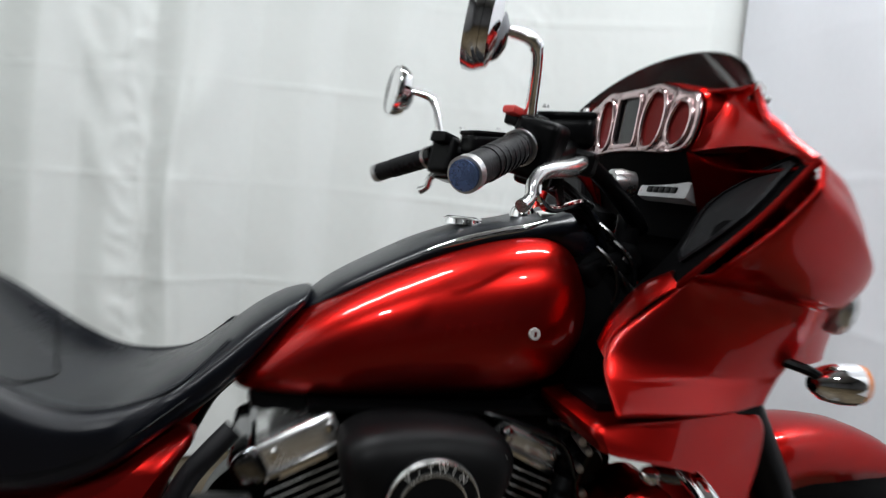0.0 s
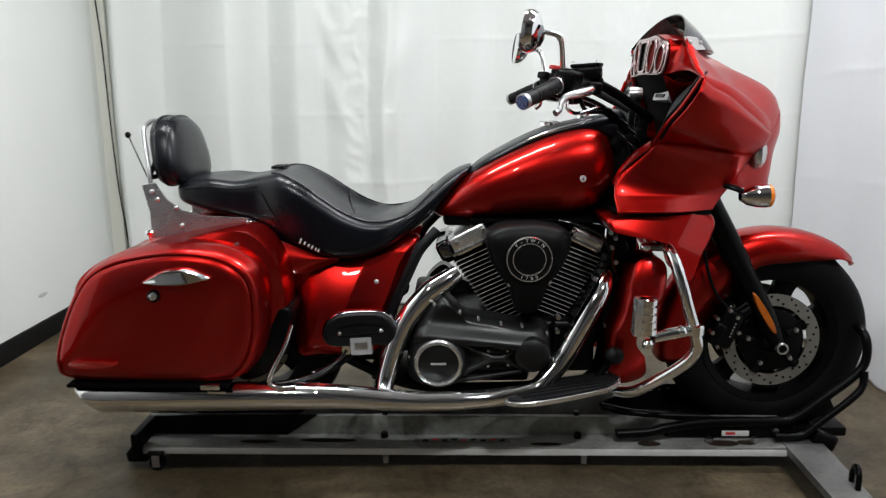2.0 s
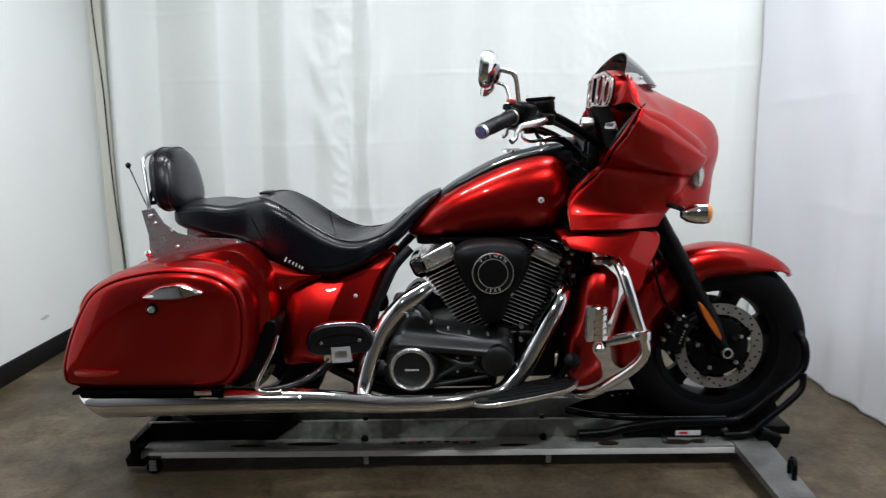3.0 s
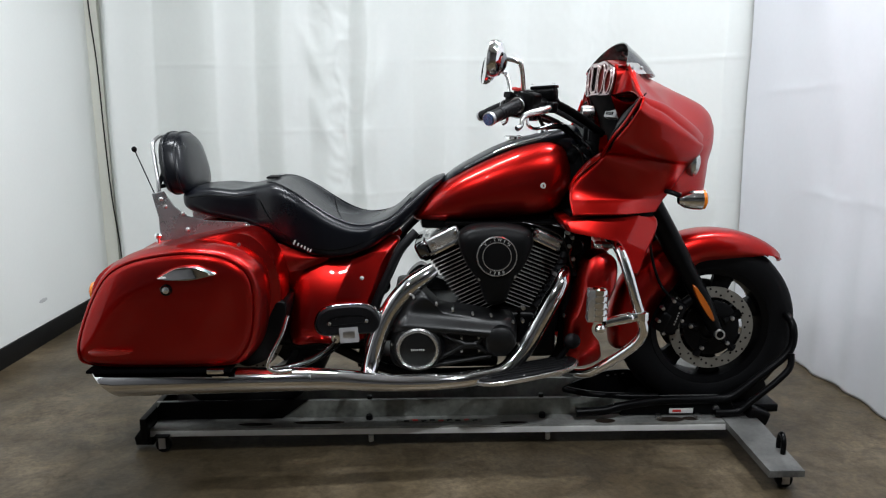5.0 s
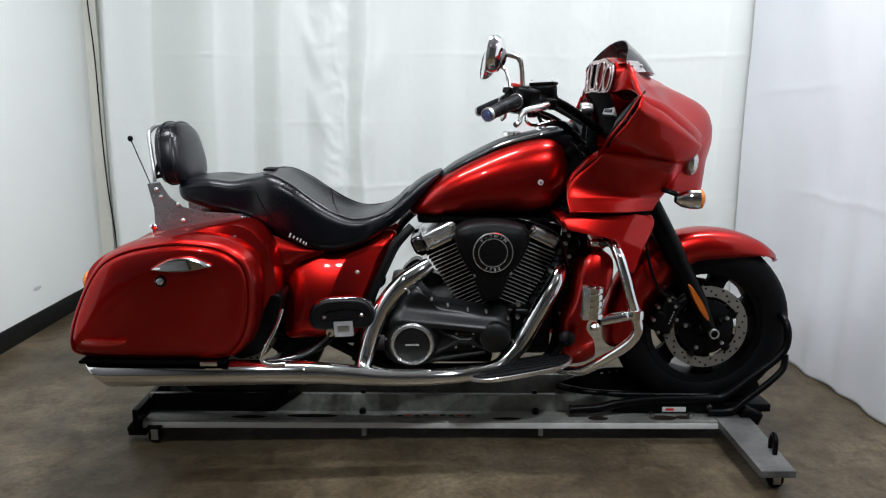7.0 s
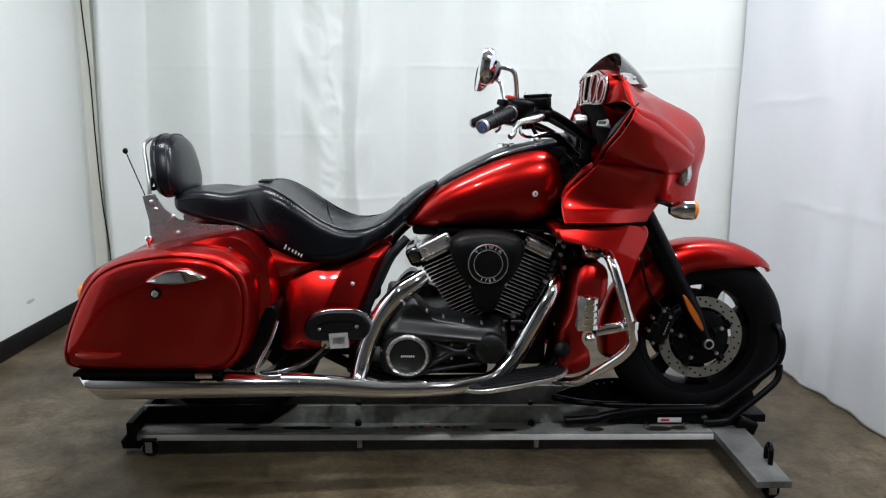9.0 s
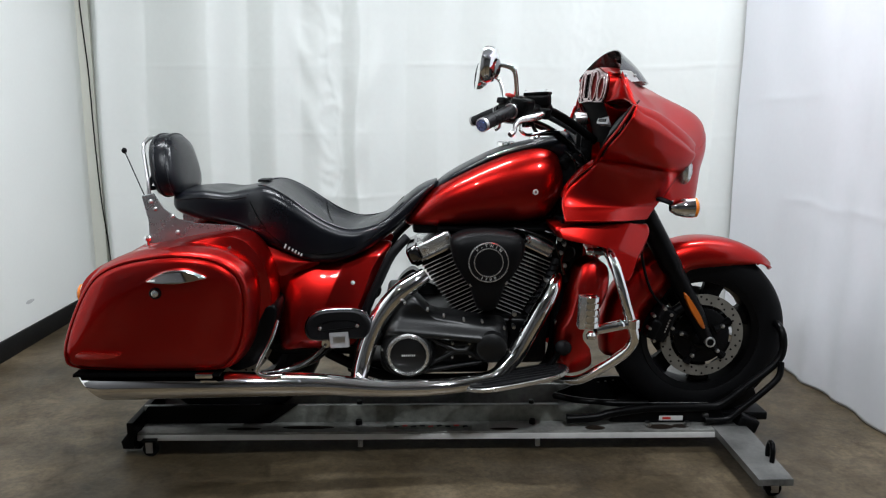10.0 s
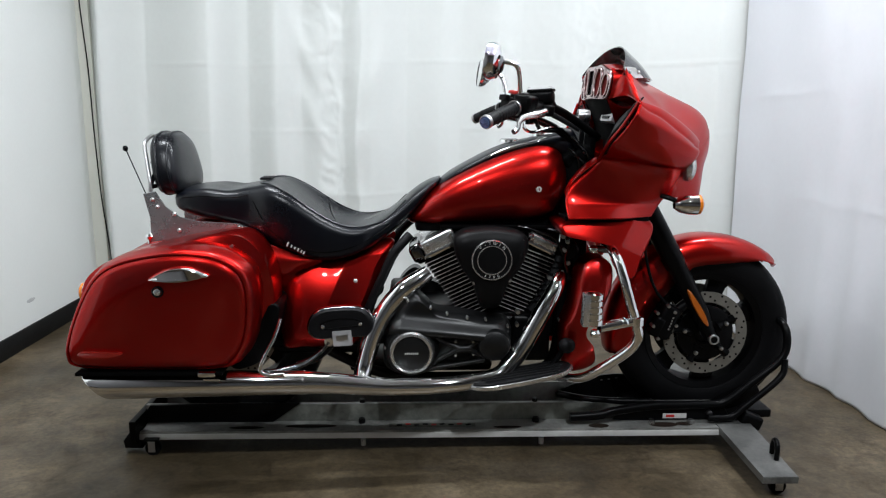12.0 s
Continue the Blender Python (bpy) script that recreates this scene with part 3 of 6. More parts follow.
def fairing_side(s):
    rear = [(0.437, -0.304, 0.828), (0.442, -0.252, 0.908), (0.532, -0.270, 1.004), (0.544, -0.345, 1.064), (0.575, -0.380, 1.116), (0.608, -0.418, 1.185)]
    lead = [(0.716, -0.225, 0.827), (0.745, -0.228, 0.871), (0.781, -0.235, 0.927), (0.812, -0.245, 0.986), (0.835, -0.252, 1.035), (0.846, -0.255, 1.064)]
    low = [(0.437, -0.304, 0.828), (0.534, -0.284, 0.827), (0.627, -0.260, 0.826), (0.716, -0.225, 0.827)]
    R, L, T, B = (spline(c, 33) for c in (rear, lead, SHOULDER, low))
    rows, cols = 72, 28

    def at(c, u):
        f = u * 32
        i = min(31, int(f))
        return c[i].lerp(c[i + 1], f - i)

    grid = []
    for i in range(rows + 1):
        v = i / rows
        row = []
        for j in range(cols + 1):
            u = j / cols
            p = at(R, v).lerp(at(L, v), u) + at(B, u).lerp(at(T, u), v)
            p -= (R[0].lerp(L[0], u)).lerp(R[32].lerp(L[32], u), v)
            fat = math.sin(math.pi * u) ** 0.7
            p.y -= 0.020 * fat * math.sin(math.pi * min(1, v * 1.0))
            step = max(0.0, min(1.0, (v - 0.44 - 0.16 * u) / 0.028))
            p.y -= 0.034 * step * (1 - u) ** 0.6 * min(1.0, (1.0 - v) / 0.10)
            p.y -= 0.012 * max(0.0, 1 - v ** 6) * max(0.0, min(1.0, (v - 0.45) / 0.3)) * (0.35 + 0.65 * u)
            p.x += 0.010 * math.sin(math.pi * max(0.0, (v - 0.55) / 0.45)) * u ** 6
            belt = max(0.0, min(1.0, (0.11 + 0.08 * u - v) / 0.02))
            p.y -= max(fat, 0.5) * belt * (0.002 + 0.12 * max(0.0, 0.11 + 0.08 * u - v))
            p.z -= roll(u) * v ** 3
            row.append(Vector((p.x, -s * p.y, p.z)))
        grid.append(row)
    for i in range(1, 11):
        a = radians(13 * i)
        row = []
        for j in range(cols + 1):
            u = j / cols
            p, r = at(T, u), roll(u)
            row.append(Vector((p.x + 0.5 * r * (1 - math.cos(a)), -s * (p.y + r * (1 - math.cos(a))), p.z - r + r * math.sin(a))))
        grid.append(row)
    bm = skin(bmesh.new(), grid, closed=False, caps=False)
    ob = part("side_panel", bm, RED, fairing, "candy red fairing side panel", 50)
    mod = ob.modifiers.new("thickness", "SOLIDIFY")
    mod.thickness, mod.offset = 0.006, 0
    # dark inner wall with the loudspeaker
    sy = -s
    inner_a = [(x + 0.004, sy * (y + 0.004), z) for x, y, z in rear[1:]]
    inner_b = [(0.500, sy * -0.15, 0.950), (0.590, sy * -0.15, 1.040), (0.606, sy * -0.20, 1.118), (0.625, sy * -0.27, 1.165), (0.640, sy * -0.35, 1.198)]
    part("inner_wall", patch(inner_a, inner_b, 10, 20, thick=0.004), MATTE, fairing, "black inner fairing wall")
    knee_a = mirrored([(0.438, -0.262, 0.893), (0.452, -0.250, 0.925), (0.490, -0.256, 0.968), (0.530, -0.270, 1.002)], sy)
    knee_b = mirrored([(0.452, -0.212, 0.912), (0.478, -0.200, 0.950), (0.512, -0.202, 0.990), (0.548, -0.228, 1.018)], sy)
    part("knee_return", patch(knee_a, knee_b, 8, 16, lambda u, v: (-0.006 * math.sin(math.pi * v), 0, 0.004 * math.sin(math.pi * v)), 0.004), RED, fairing)
    spk = bmesh.new()
    ring = []
    a, b = spline(inner_a, 41), spline(inner_b, 41)
    for k in range(36):
        t = 2 * math.pi * k / 36
        u, v = 0.60 + 0.32 * math.cos(t), 0.50 + 0.36 * math.sin(t)
        p = a[int(u * 40)].lerp(b[int(u * 40)], v)
        ring.append(p + Vector((-0.007, 0, 0.008)))
    mid = sum(ring, Vector()) / 36
    skin(spk, [[p + Vector((0.008, 0, 0)) for p in ring], ring, [mid + (p - mid) * 0.9 + Vector((-0.003, 0, 0)) for p in ring], [mid + (p - mid) * 0.86 for p in ring]])
    part("speaker", spk, GRIP, fairing, "oval black speaker grille")
    part("edge_trim", tube([(x - 0.002, sy * y, z) for x, y, z in rear[2:]], 0.005, 36, 8), RED, fairing)
    part("lead_trim", tube([(x - 0.010, sy * (y + 0.008), z - 0.012) for x, y, z in lead[1:]], [0.006, 0.009, 0.012, 0.016], 30, 12), RED, fairing)
    return ob


for side in (-1, 1):
    fairing_side(side)

hood = bmesh.new()
rows, cols = 40, 26
ridge_n = spline(SHOULDER, cols + 1)
crest = spline([(0.664, 0, 1.292), (0.735, 0, 1.252), (0.805, 0, 1.216), (0.865, 0, 1.190), (0.918, 0, 1.163), (0.950, 0, 1.133), (0.963, 0, 1.100)], cols + 1)
grid = []
for i in range(rows + 1):
    q = -1 + 2 * i / rows
    k = 1 - abs(q)
    row = []
    for j in range(cols + 1):
        a, b = ridge_n[j], crest[j]
        r = roll(j / cols)
        f = max(0.0, min(1.0, (k - 0.10) / 0.80))
        w = max(0.0, 1 - j / 8)
        e = (1 - w) * f * f * (3 - 2 * f) + w * np.interp(k, (0, 0.14, 0.26, 0.32, 0.5, 1), (0, 0.37, 0.60, 0.88, 0.96, 1))
        z0, y0 = a.z - 0.8 * r, abs(a.y) - 1.2 * r
        row.append(Vector((a.x + (b.x - a.x) * (1 - (1 - k) ** 1.8) - 0.030 * max(0.0, 1 - j / 8) ** 2 * min(1.0, k / 0.35), -math.copysign(y0 * (1 - k), -q), z0 + (b.z - z0) * e - 0.012 * max(0.0, 1 - k / 0.15) * max(0.0, 1 - j / 4))))
    grid.append(row)
skin(hood, grid, closed=False, caps=False)
hob = part("hood", hood, RED, fairing, "candy red fairing hood sweeping to a nose", 50)
hmod = hob.modifiers.new("thickness", "SOLIDIFY")
hmod.thickness, hmod.offset = 0.005, 0

keel = [(0.963, 0, 1.100), (0.954, 0, 1.048), (0.934, 0, 0.992), (0.930, 0, 0.930), (0.931, 0, 0.878)]
for s in (-1, 1):
    lead = [(0.846, s * 0.2286, 1.0464), (0.829, s * 0.249, 1.020), (0.805, s * 0.242, 0.970), (0.781, s * 0.235, 0.927), (0.755, s * 0.229, 0.886)]

    def cheek(u, v, out=0.0):
        f = max(0.0, min(1.0, (v - 0.10) / 0.80))
        rise = 0.0536 * (f * f * (3 - 2 * f) - v)
        return ((0.115 + 0.05 * u) * ((1 - (1 - v) ** (1.8 + 1.8 * u)) - v) + out, s * out * 0.8, rise * (1 - u) ** 2)

    part("nose_cheek", patch(lead, keel, 24, 24, cheek, 0.004), RED, fairing)
    a, b = spline(lead, 41)[17], spline(keel, 41)[17]
    spot = a.lerp(b, 0.05) + Vector(cheek(0.42, 0.05))
    lamp = part("headlight", ball(spot, (0.020, 0.034, 0.042), seg=28), BRIGHT, fairing, "clear headlight behind the red nose")
    part("lens", ball(spot, (0.024, 0.038, 0.047), seg=28), LENS, lamp)
chin = patch([(0.755, -0.229, 0.886), (0.86, -0.12, 0.880), (0.936, 0, 0.878), (0.86, 0.12, 0.880), (0.755, 0.229, 0.886)],
             [(0.70, -0.19, 0.872), (0.72, -0.10, 0.866), (0.74, 0, 0.864), (0.72, 0.10, 0.866), (0.70, 0.19, 0.872)], 6, 20, thick=0.004)
part("chin", chin, RED, fairing)

# gauge pod facing the rider: a chrome plate with five openings over recessed dials
def pod_face(y, z, back=0.0):
    return Vector((0.562 + back + 0.40 * y * y + 0.10 * (z - 1.20), y, z))


half_plate = [(0.0, 1.304), (0.05, 1.304), (0.085, 1.307), (0.115, 1.301), (0.150, 1.290), (0.182, 1.283), (0.195, 1.262), (0.193, 1.228), (0.179, 1.201), (0.12, 1.196), (0.06, 1.198)]
PLATE_EDGE = [(y, z) for y, z in half_plate] + [(0.0, 1.200)] + [(-y, z) for y, z in half_plate[:0:-1]]
GAUGES = [(0.154, 1.240, 0.026, 0.036, 2.0, 0.004), (0.084, 1.249, 0.031, 0.047, 2.2, 0.004), (0.0, 1.251, 0.040, 0.043, 7.0, 0.0), (-0.084, 1.249, 0.031, 0.047, 2.2, -0.004), (-0.154, 1.240, 0.026, 0.036, 2.0, -0.004)]


def opening(cy, cz, ry, rz, power, lean, k=1.0, count=32):
    out = []
    for q in range(count):
        t = 2 * math.pi * q / count
        c, sn = math.cos(t), math.sin(t)
        out.append((cy + lean * sn + k * ry * math.copysign(abs(c) ** (2 / power), c), cz + k * rz * math.copysign(abs(sn) ** (2 / power), sn)))
    return out


def edge_ring(scale, x=None, wide=1.0):
    ring = spline([(y, z, 0) for y, z in PLATE_EDGE], 60, True)
    out = []
    for p in ring:
        y, z = p.x * scale * wide, 1.250 + (p.y - 1.250) * scale
        out.append(pod_face(y, z, 0.002) if x is None else Vector((x + 0.25 * y * y, y, z)))
    return out


pod = part("gauge_pod", skin(bmesh.new(), [edge_ring(1.0), edge_ring(1.035, 0.574), edge_ring(1.05, 0.592, 1.03), edge_ring(1.03, 0.615, 1.10), edge_ring(0.98, 0.640, 1.2)], caps=False), RED, fairing, "candy red gauge pod")
face = bmesh.new()
edges = []
for loop in [[(p.x, p.y) for p in spline([(y, z, 0) for y, z in PLATE_EDGE], 72, True)]] + [opening(*g) for g in GAUGES]:
    vs = [face.verts.new((0, y, z)) for y, z in loop]
    edges += [face.edges.new((a, b)) for a, b in zip(vs, vs[1:] + vs[:1])]
bmesh.ops.triangle_fill(face, use_beauty=True, use_dissolve=False, edges=edges)
for v in face.verts:
    v.co = pod_face(v.co.y, v.co.z, -0.003)
plate = part("gauge_plate", face, REDCHROME, pod, "chrome gauge surround plate")
pmod = plate.modifiers.new("thickness", "SOLIDIFY")
pmod.thickness, pmod.offset = 0.006, 0

for g in GAUGES:
    ring = [pod_face(y, z, -0.006) for y, z in opening(*g)]
    sec = []
    for k in range(32):
        d = (ring[(k + 1) % 32] - ring[k - 1]).normalized()
        out = d.cross(Vector((-1, 0, 0))).normalized()
        sec.append([ring[k] + 0.0038 * (math.cos(2 * math.pi * q / 8) * out + math.sin(2 * math.pi * q / 8) * Vector((-1.2, 0, 0))) for q in range(8)])
    bm = skin(bmesh.new(), sec + [sec[0]], caps=False)
    bmesh.ops.remove_doubles(bm, verts=bm.verts, dist=1e-6)
    part("gauge_rim", bm, REDCHROME, pod, "chrome gauge rim")
    bowl = [[pod_face(y, z, b) for y, z in opening(*g, k=k)] for k, b in ((1.0, -0.002), (0.98, 0.012), (0.90, 0.019), (0.5, 0.020))]
    part("dial", skin(bmesh.new(), bowl), DARKINK if g[4] < 5 else GLOSS, pod)
    if g[4] < 5:
        mid = pod_face(g[0], g[1], 0.016)
        part("needle", block((mid.x, mid.y, mid.z + g[3] * 0.2), (0.002, 0.003, g[3] * 0.9), 0.0006, (25, 0, 0)), REDINK, pod)
        part("dial_scale", tube([pod_face(g[0] + 0.72 * g[2] * math.cos(radians(a)), g[1] + 0.72 * g[3] * math.sin(radians(a)), 0.0175) for a in range(-40, 221, 20)], 0.0014, 30, 6), MACHINED, pod)

for s in (-1, 1):
    rim_side = mirrored([(0.584, 0.176, 1.288), (0.586, 0.196, 1.264), (0.584, 0.195, 1.228), (0.582, 0.178, 1.198)], s)
    outer = mirrored([(0.593, 0.292, 1.286), (0.606, 0.306, 1.244), (0.605, 0.356, 1.212), (0.608, 0.408, 1.184)], s)
    part("dash_shoulder", patch(rim_side, outer, 22, 18, lambda u, v: (0.030 * math.sin(math.pi * v ** 0.6) * (1 - 0.5 * u), 0, 0.012 * math.sin(math.pi * v) * u), 0.004), RED, fairing, "candy red dash shoulder")
    part("shoulder_edge", tube([(x + 0.002, y, z) for x, y, z in outer], [0.004, 0.006, 0.007, 0.006], 40, 10), RED, fairing)
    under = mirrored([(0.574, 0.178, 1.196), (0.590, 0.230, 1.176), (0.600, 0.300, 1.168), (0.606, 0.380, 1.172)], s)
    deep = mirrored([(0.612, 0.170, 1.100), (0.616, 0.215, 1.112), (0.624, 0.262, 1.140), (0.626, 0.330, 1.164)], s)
    # underside gets the darker red to stand for shade below the shoulder
    part("dash_return", patch(under, deep, 8, 16, None, 0.004), SHADED_RED, fairing, "red underside of the dash shoulder, darkened for shade")
top_a = [tuple(pod_face(y, z, 0.006)) for y, z in ((-0.182, 1.284), (-0.115, 1.303), (-0.06, 1.306), (0.0, 1.306), (0.06, 1.306), (0.115, 1.303), (0.182, 1.284))]
top_b = [(0.640 - 0.5 * y * y, y, 1.288) for y in (-0.285, -0.19, -0.09, 0.0, 0.09, 0.19, 0.285)]
part("pod_top", patch(top_a, top_b, 8, 24, None, 0.004), RED, fairing)
face_a = [(0.568 + 0.40 * y * y, y, 1.200) for y in (-0.18, -0.12, -0.06, 0.0, 0.06, 0.12, 0.18)]
face_b = [(0.628 + 0.20 * y * y, y, 1.060) for y in (-0.20, -0.13, -0.065, 0.0, 0.065, 0.13, 0.20)]
part("dash_panel", patch(face_a, face_b, 12, 20, lambda u, v: (0.012 * math.sin(math.pi * v), 0, 0), 0.004), MATTE, fairing, "black dash panel under the gauges")
dashbase = loft_x([(0.64, 1.02, 1.18, 0.13, 5.0), (0.66, 0.98, 1.18, 0.17, 5.0), (0.70, 0.95, 1.18, 0.19, 5.0)], 28, 10)
part("dash_base", dashbase, MATTE, fairing, "black dash under the gauges")
radio = part("radio", block((0.637, -0.080, 1.147), (0.070, 0.156, 0.072), 0.008, (0, 20, 0)), SILVER, fairing, "silver radio in the dash")
part("display", block((0.605, -0.080, 1.170), (0.006, 0.096, 0.020), 0.001, (0, 20, 0)), GLOSS, radio)
for k in range(5):
    part("button", block((0.596, -0.120 + k * 0.0185, 1.138), (0.006, 0.0155, 0.010), 0.001, (0, 20, 0)), BLACK, radio)

# windshield: a short smoked arc
ws_top, ws_low = [], []
for k in range(21):
    y = -0.288 + 0.576 * k / 20
    rise = max(0.0, 1 - (abs(y) / 0.292) ** 2.2) ** 0.75
    ws_top.append((0.590 + 0.045 * rise, y, 1.286 + 0.084 * rise))
    ws_low.append((0.758 - 2.0 * y * y, y, 1.258 + 0.10 * y * y))
shield = part("windshield", patch(ws_top, ws_low, 8, 30, lambda u, v: (0.010 * math.sin(math.pi * v), 0, 0), 0.004), SMOKE, fairing, "short smoked windshield")
for s in (-1, 1):
    high = mirrored([(0.588, 0.304, 1.288), (0.612, 0.283, 1.290), (0.637, 0.259, 1.288)], s)
    foot = mirrored([(0.612, 0.281, 1.256), (0.645, 0.248, 1.258), (0.678, 0.206, 1.261)], s)
    tab = part("windshield_tab", patch(high, foot, 4, 8, None, 0.003), MACHINED, fairing, "steel windshield bracket")
    for p in ((0.612, 0.285, 1.274), (0.650, 0.248, 1.276)):
        part("screw", ball((p[0], s * p[1], p[2]), (0.005, 0.004, 0.006), seg=10), STEEL, tab)

# lower cowl under the fairing and the leg shields
for s in (-1, 1):
    cowl = [(0.420, 0.811), (0.54, 0.815), (0.640, 0.819), (0.700, 0.822), (0.729, 0.793), (0.712, 0.742), (0.686, 0.698), (0.660, 0.640), (0.640, 0.636), (0.623, 0.682), (0.607, 0.718), (0.576, 0.740), (0.508, 0.756), (0.436, 0.772), (0.421, 0.782)]
    low = pad(cowl, s * 0.10, s * 0.268, 0.012, 72)
    for v in low.verts:
        v.co.y += s * (0.20 * (0.60 - v.co.x) + 0.32 * (0.785 - v.co.z)) * min(1.0, (abs(v.co.y) - 0.08) / 0.15)
    part("lower_cowl", low, RED, bike, "candy red lower cowl")
    part("cowl_gap", block((0.575, s * 0.185, 0.820), (0.27, 0.12, 0.014), 0.002), BLACK, bike)
    shieldp = [(0.507, 0.652), (0.540, 0.682), (0.580, 0.684), (0.606, 0.655), (0.608, 0.595), (0.592, 0.544), (0.564, 0.496), (0.532, 0.445), (0.526, 0.398), (0.564, 0.340), (0.540, 0.312), (0.488, 0.299), (0.462, 0.310), (0.447, 0.371), (0.446, 0.449), (0.472, 0.520), (0.486, 0.583)]
    part("leg_shield", pad(shieldp, s * 0.11, s * 0.240, 0.026, 96), RED, bike, "candy red leg shield")

part("front_shroud", loft_x([(0.440, 0.80, 1.03, 0.115, 3.5), (0.49, 0.79, 1.05, 0.145, 3.5), (0.54, 0.79, 1.00, 0.160, 3.5), (0.60, 0.80, 0.96, 0.165, 3.5), (0.68, 0.82, 0.94, 0.165, 3.5)], 32, 18), MATTE, bike, "black shroud behind the tank front")

# ---- tank and console ----
tank = part("fuel_tank", loft_x([(-0.066, 0.782, 0.800, 0.030, 2.2), (-0.045, 0.774, 0.833, 0.085, 2.3), (0.010, 0.772, 0.888, 0.120, 2.6), (0.084, 0.772, 0.940, 0.142, 2.8),
                                 (0.178, 0.775, 0.990, 0.158, 2.8), (0.271, 0.780, 1.030, 0.167, 2.8), (0.346, 0.786, 1.052, 0.170, 2.8), (0.402, 0.798, 1.056, 0.166, 2.8),
                                 (0.440, 0.822, 1.040, 0.150, 2.6), (0.466, 0.860, 1.005, 0.120, 2.3), (0.480, 0.910, 0.960, 0.050, 2.2)], 48, 64), RED, bike, "glossy candy red fuel tank")
part("tank_seam", block((0.235, 0, 0.776), (0.38, 0.27, 0.012), 0.004), BLACK, bike)
console = part("tank_console", loft_x([(0.030, 0.880, 0.912, 0.050, 3), (0.088, 0.920, 0.956, 0.078, 3), (0.186, 0.970, 1.010, 0.088, 3), (0.244, 0.995, 1.036, 0.092, 3), (0.300, 1.01, 1.055, 0.096, 3),
                                       (0.360, 1.02, 1.068, 0.100, 3), (0.420, 1.02, 1.086, 0.105, 3), (0.462, 0.99, 1.098, 0.105, 3), (0.495, 0.95, 1.095, 0.095, 3), (0.515, 0.95, 1.06, 0.08, 3)], 32, 40), LEATHER, bike, "black padded tank console")
part("filler_cap", lathe([(0.0, 0.012), (0.026, 0.012), (0.033, 0.008), (0.036, 0.0)], (0.285, 0, 1.052), 28, "z"), CHROME, console, "chrome fuel filler cap")
part("ignition", lathe([(0.0, 0.016), (0.016, 0.016), (0.020, 0.010), (0.022, 0.0)], (0.385, -0.01, 1.072), 20, "z"), CHROME, console)
part("console_badge", block((0.425, -0.055, 1.083), (0.06, 0.03, 0.006), 0.002, (12, -6, 0)), CHROME, console)
part("console_trim", tube([(0.190, -0.080, 1.000), (0.250, -0.086, 1.024), (0.310, -0.088, 1.042), (0.365, -0.090, 1.056), (0.400, -0.086, 1.070)], [0.003, 0.007, 0.008, 0.008, 0.004], 30, 10), CHROME, console, "chrome console trim")
tag = part("tank_badge", lathe([(0.0, -0.1735), (0.0085, -0.173), (0.010, -0.1685), (0.010, -0.155)], (0.365, 0, 0.906), 20), WHITEINK, tank, "round pale tank badge")
part("badge_mark", block((0.3655, -0.1737, 0.906), (0.004, 0.001, 0.008), 0.0003), DARKINK, tag)
skin_of_tank = tree_of(tank)
for k in range(6):
    at_ = lay(skin_of_tank, (0.235 + 0.019 * k, -0.4, 0.902 + 0.004 * k), (0, 1, 0))
    part("tank_lettering", block(at_, (0.009, 0.0008, 0.015), 0.0003, (0, 10, 0)), RED, tank)

# ---- seat ----
saddle = loft_x([(-0.838, 0.850, 0.880, 0.080, 3.0), (-0.815, 0.822, 0.899, 0.130, 3.2), (-0.730, 0.798, 0.910, 0.152, 4.2), (-0.650, 0.780, 0.903, 0.160, 4.2), (-0.580, 0.748, 0.916, 0.165, 4.2),
                            (-0.515, 0.712, 0.928, 0.190, 4.6), (-0.450, 0.692, 0.903, 0.205, 5.0), (-0.380, 0.669, 0.857, 0.214, 5.0), (-0.320, 0.665, 0.818, 0.214, 5.0), (-0.260, 0.677, 0.791, 0.206, 5.0),
                            (-0.200, 0.698, 0.790, 0.186, 4.2), (-0.140, 0.730, 0.813, 0.140, 3.0), (-0.085, 0.772, 0.853, 0.122, 3.0), (-0.035, 0.822, 0.895, 0.106, 2.8), (0.005, 0.872, 0.920, 0.090, 2.6), (0.036, 0.905, 0.932, 0.060, 2.6), (0.046, 0.918, 0.934, 0.030, 2.4)], 72, 120)
for v in saddle.verts:
    mid_z = np.interp(v.co.x, (-0.80, -0.58, -0.44, -0.32, -0.2, -0.08), (0.86, 0.84, 0.79, 0.735, 0.745, 0.815))
    if v.co.z > mid_z:
        wide = np.interp(v.co.x, (-0.60, -0.45, -0.32, -0.20, -0.10), (0.128, 0.168, 0.186, 0.164, 0.105))
        v.co.z -= (0.044 * bell(v.co.x, -0.36, 0.13) + 0.010 * bell(v.co.x, -0.68, 0.08)) * max(0.0, 1 - (abs(v.co.y) / wide) ** 4.0)
seat = part("seat", saddle,
            LEATHER, bike, "stepped black leather-look seat")
skin_of_seat = tree_of(seat)
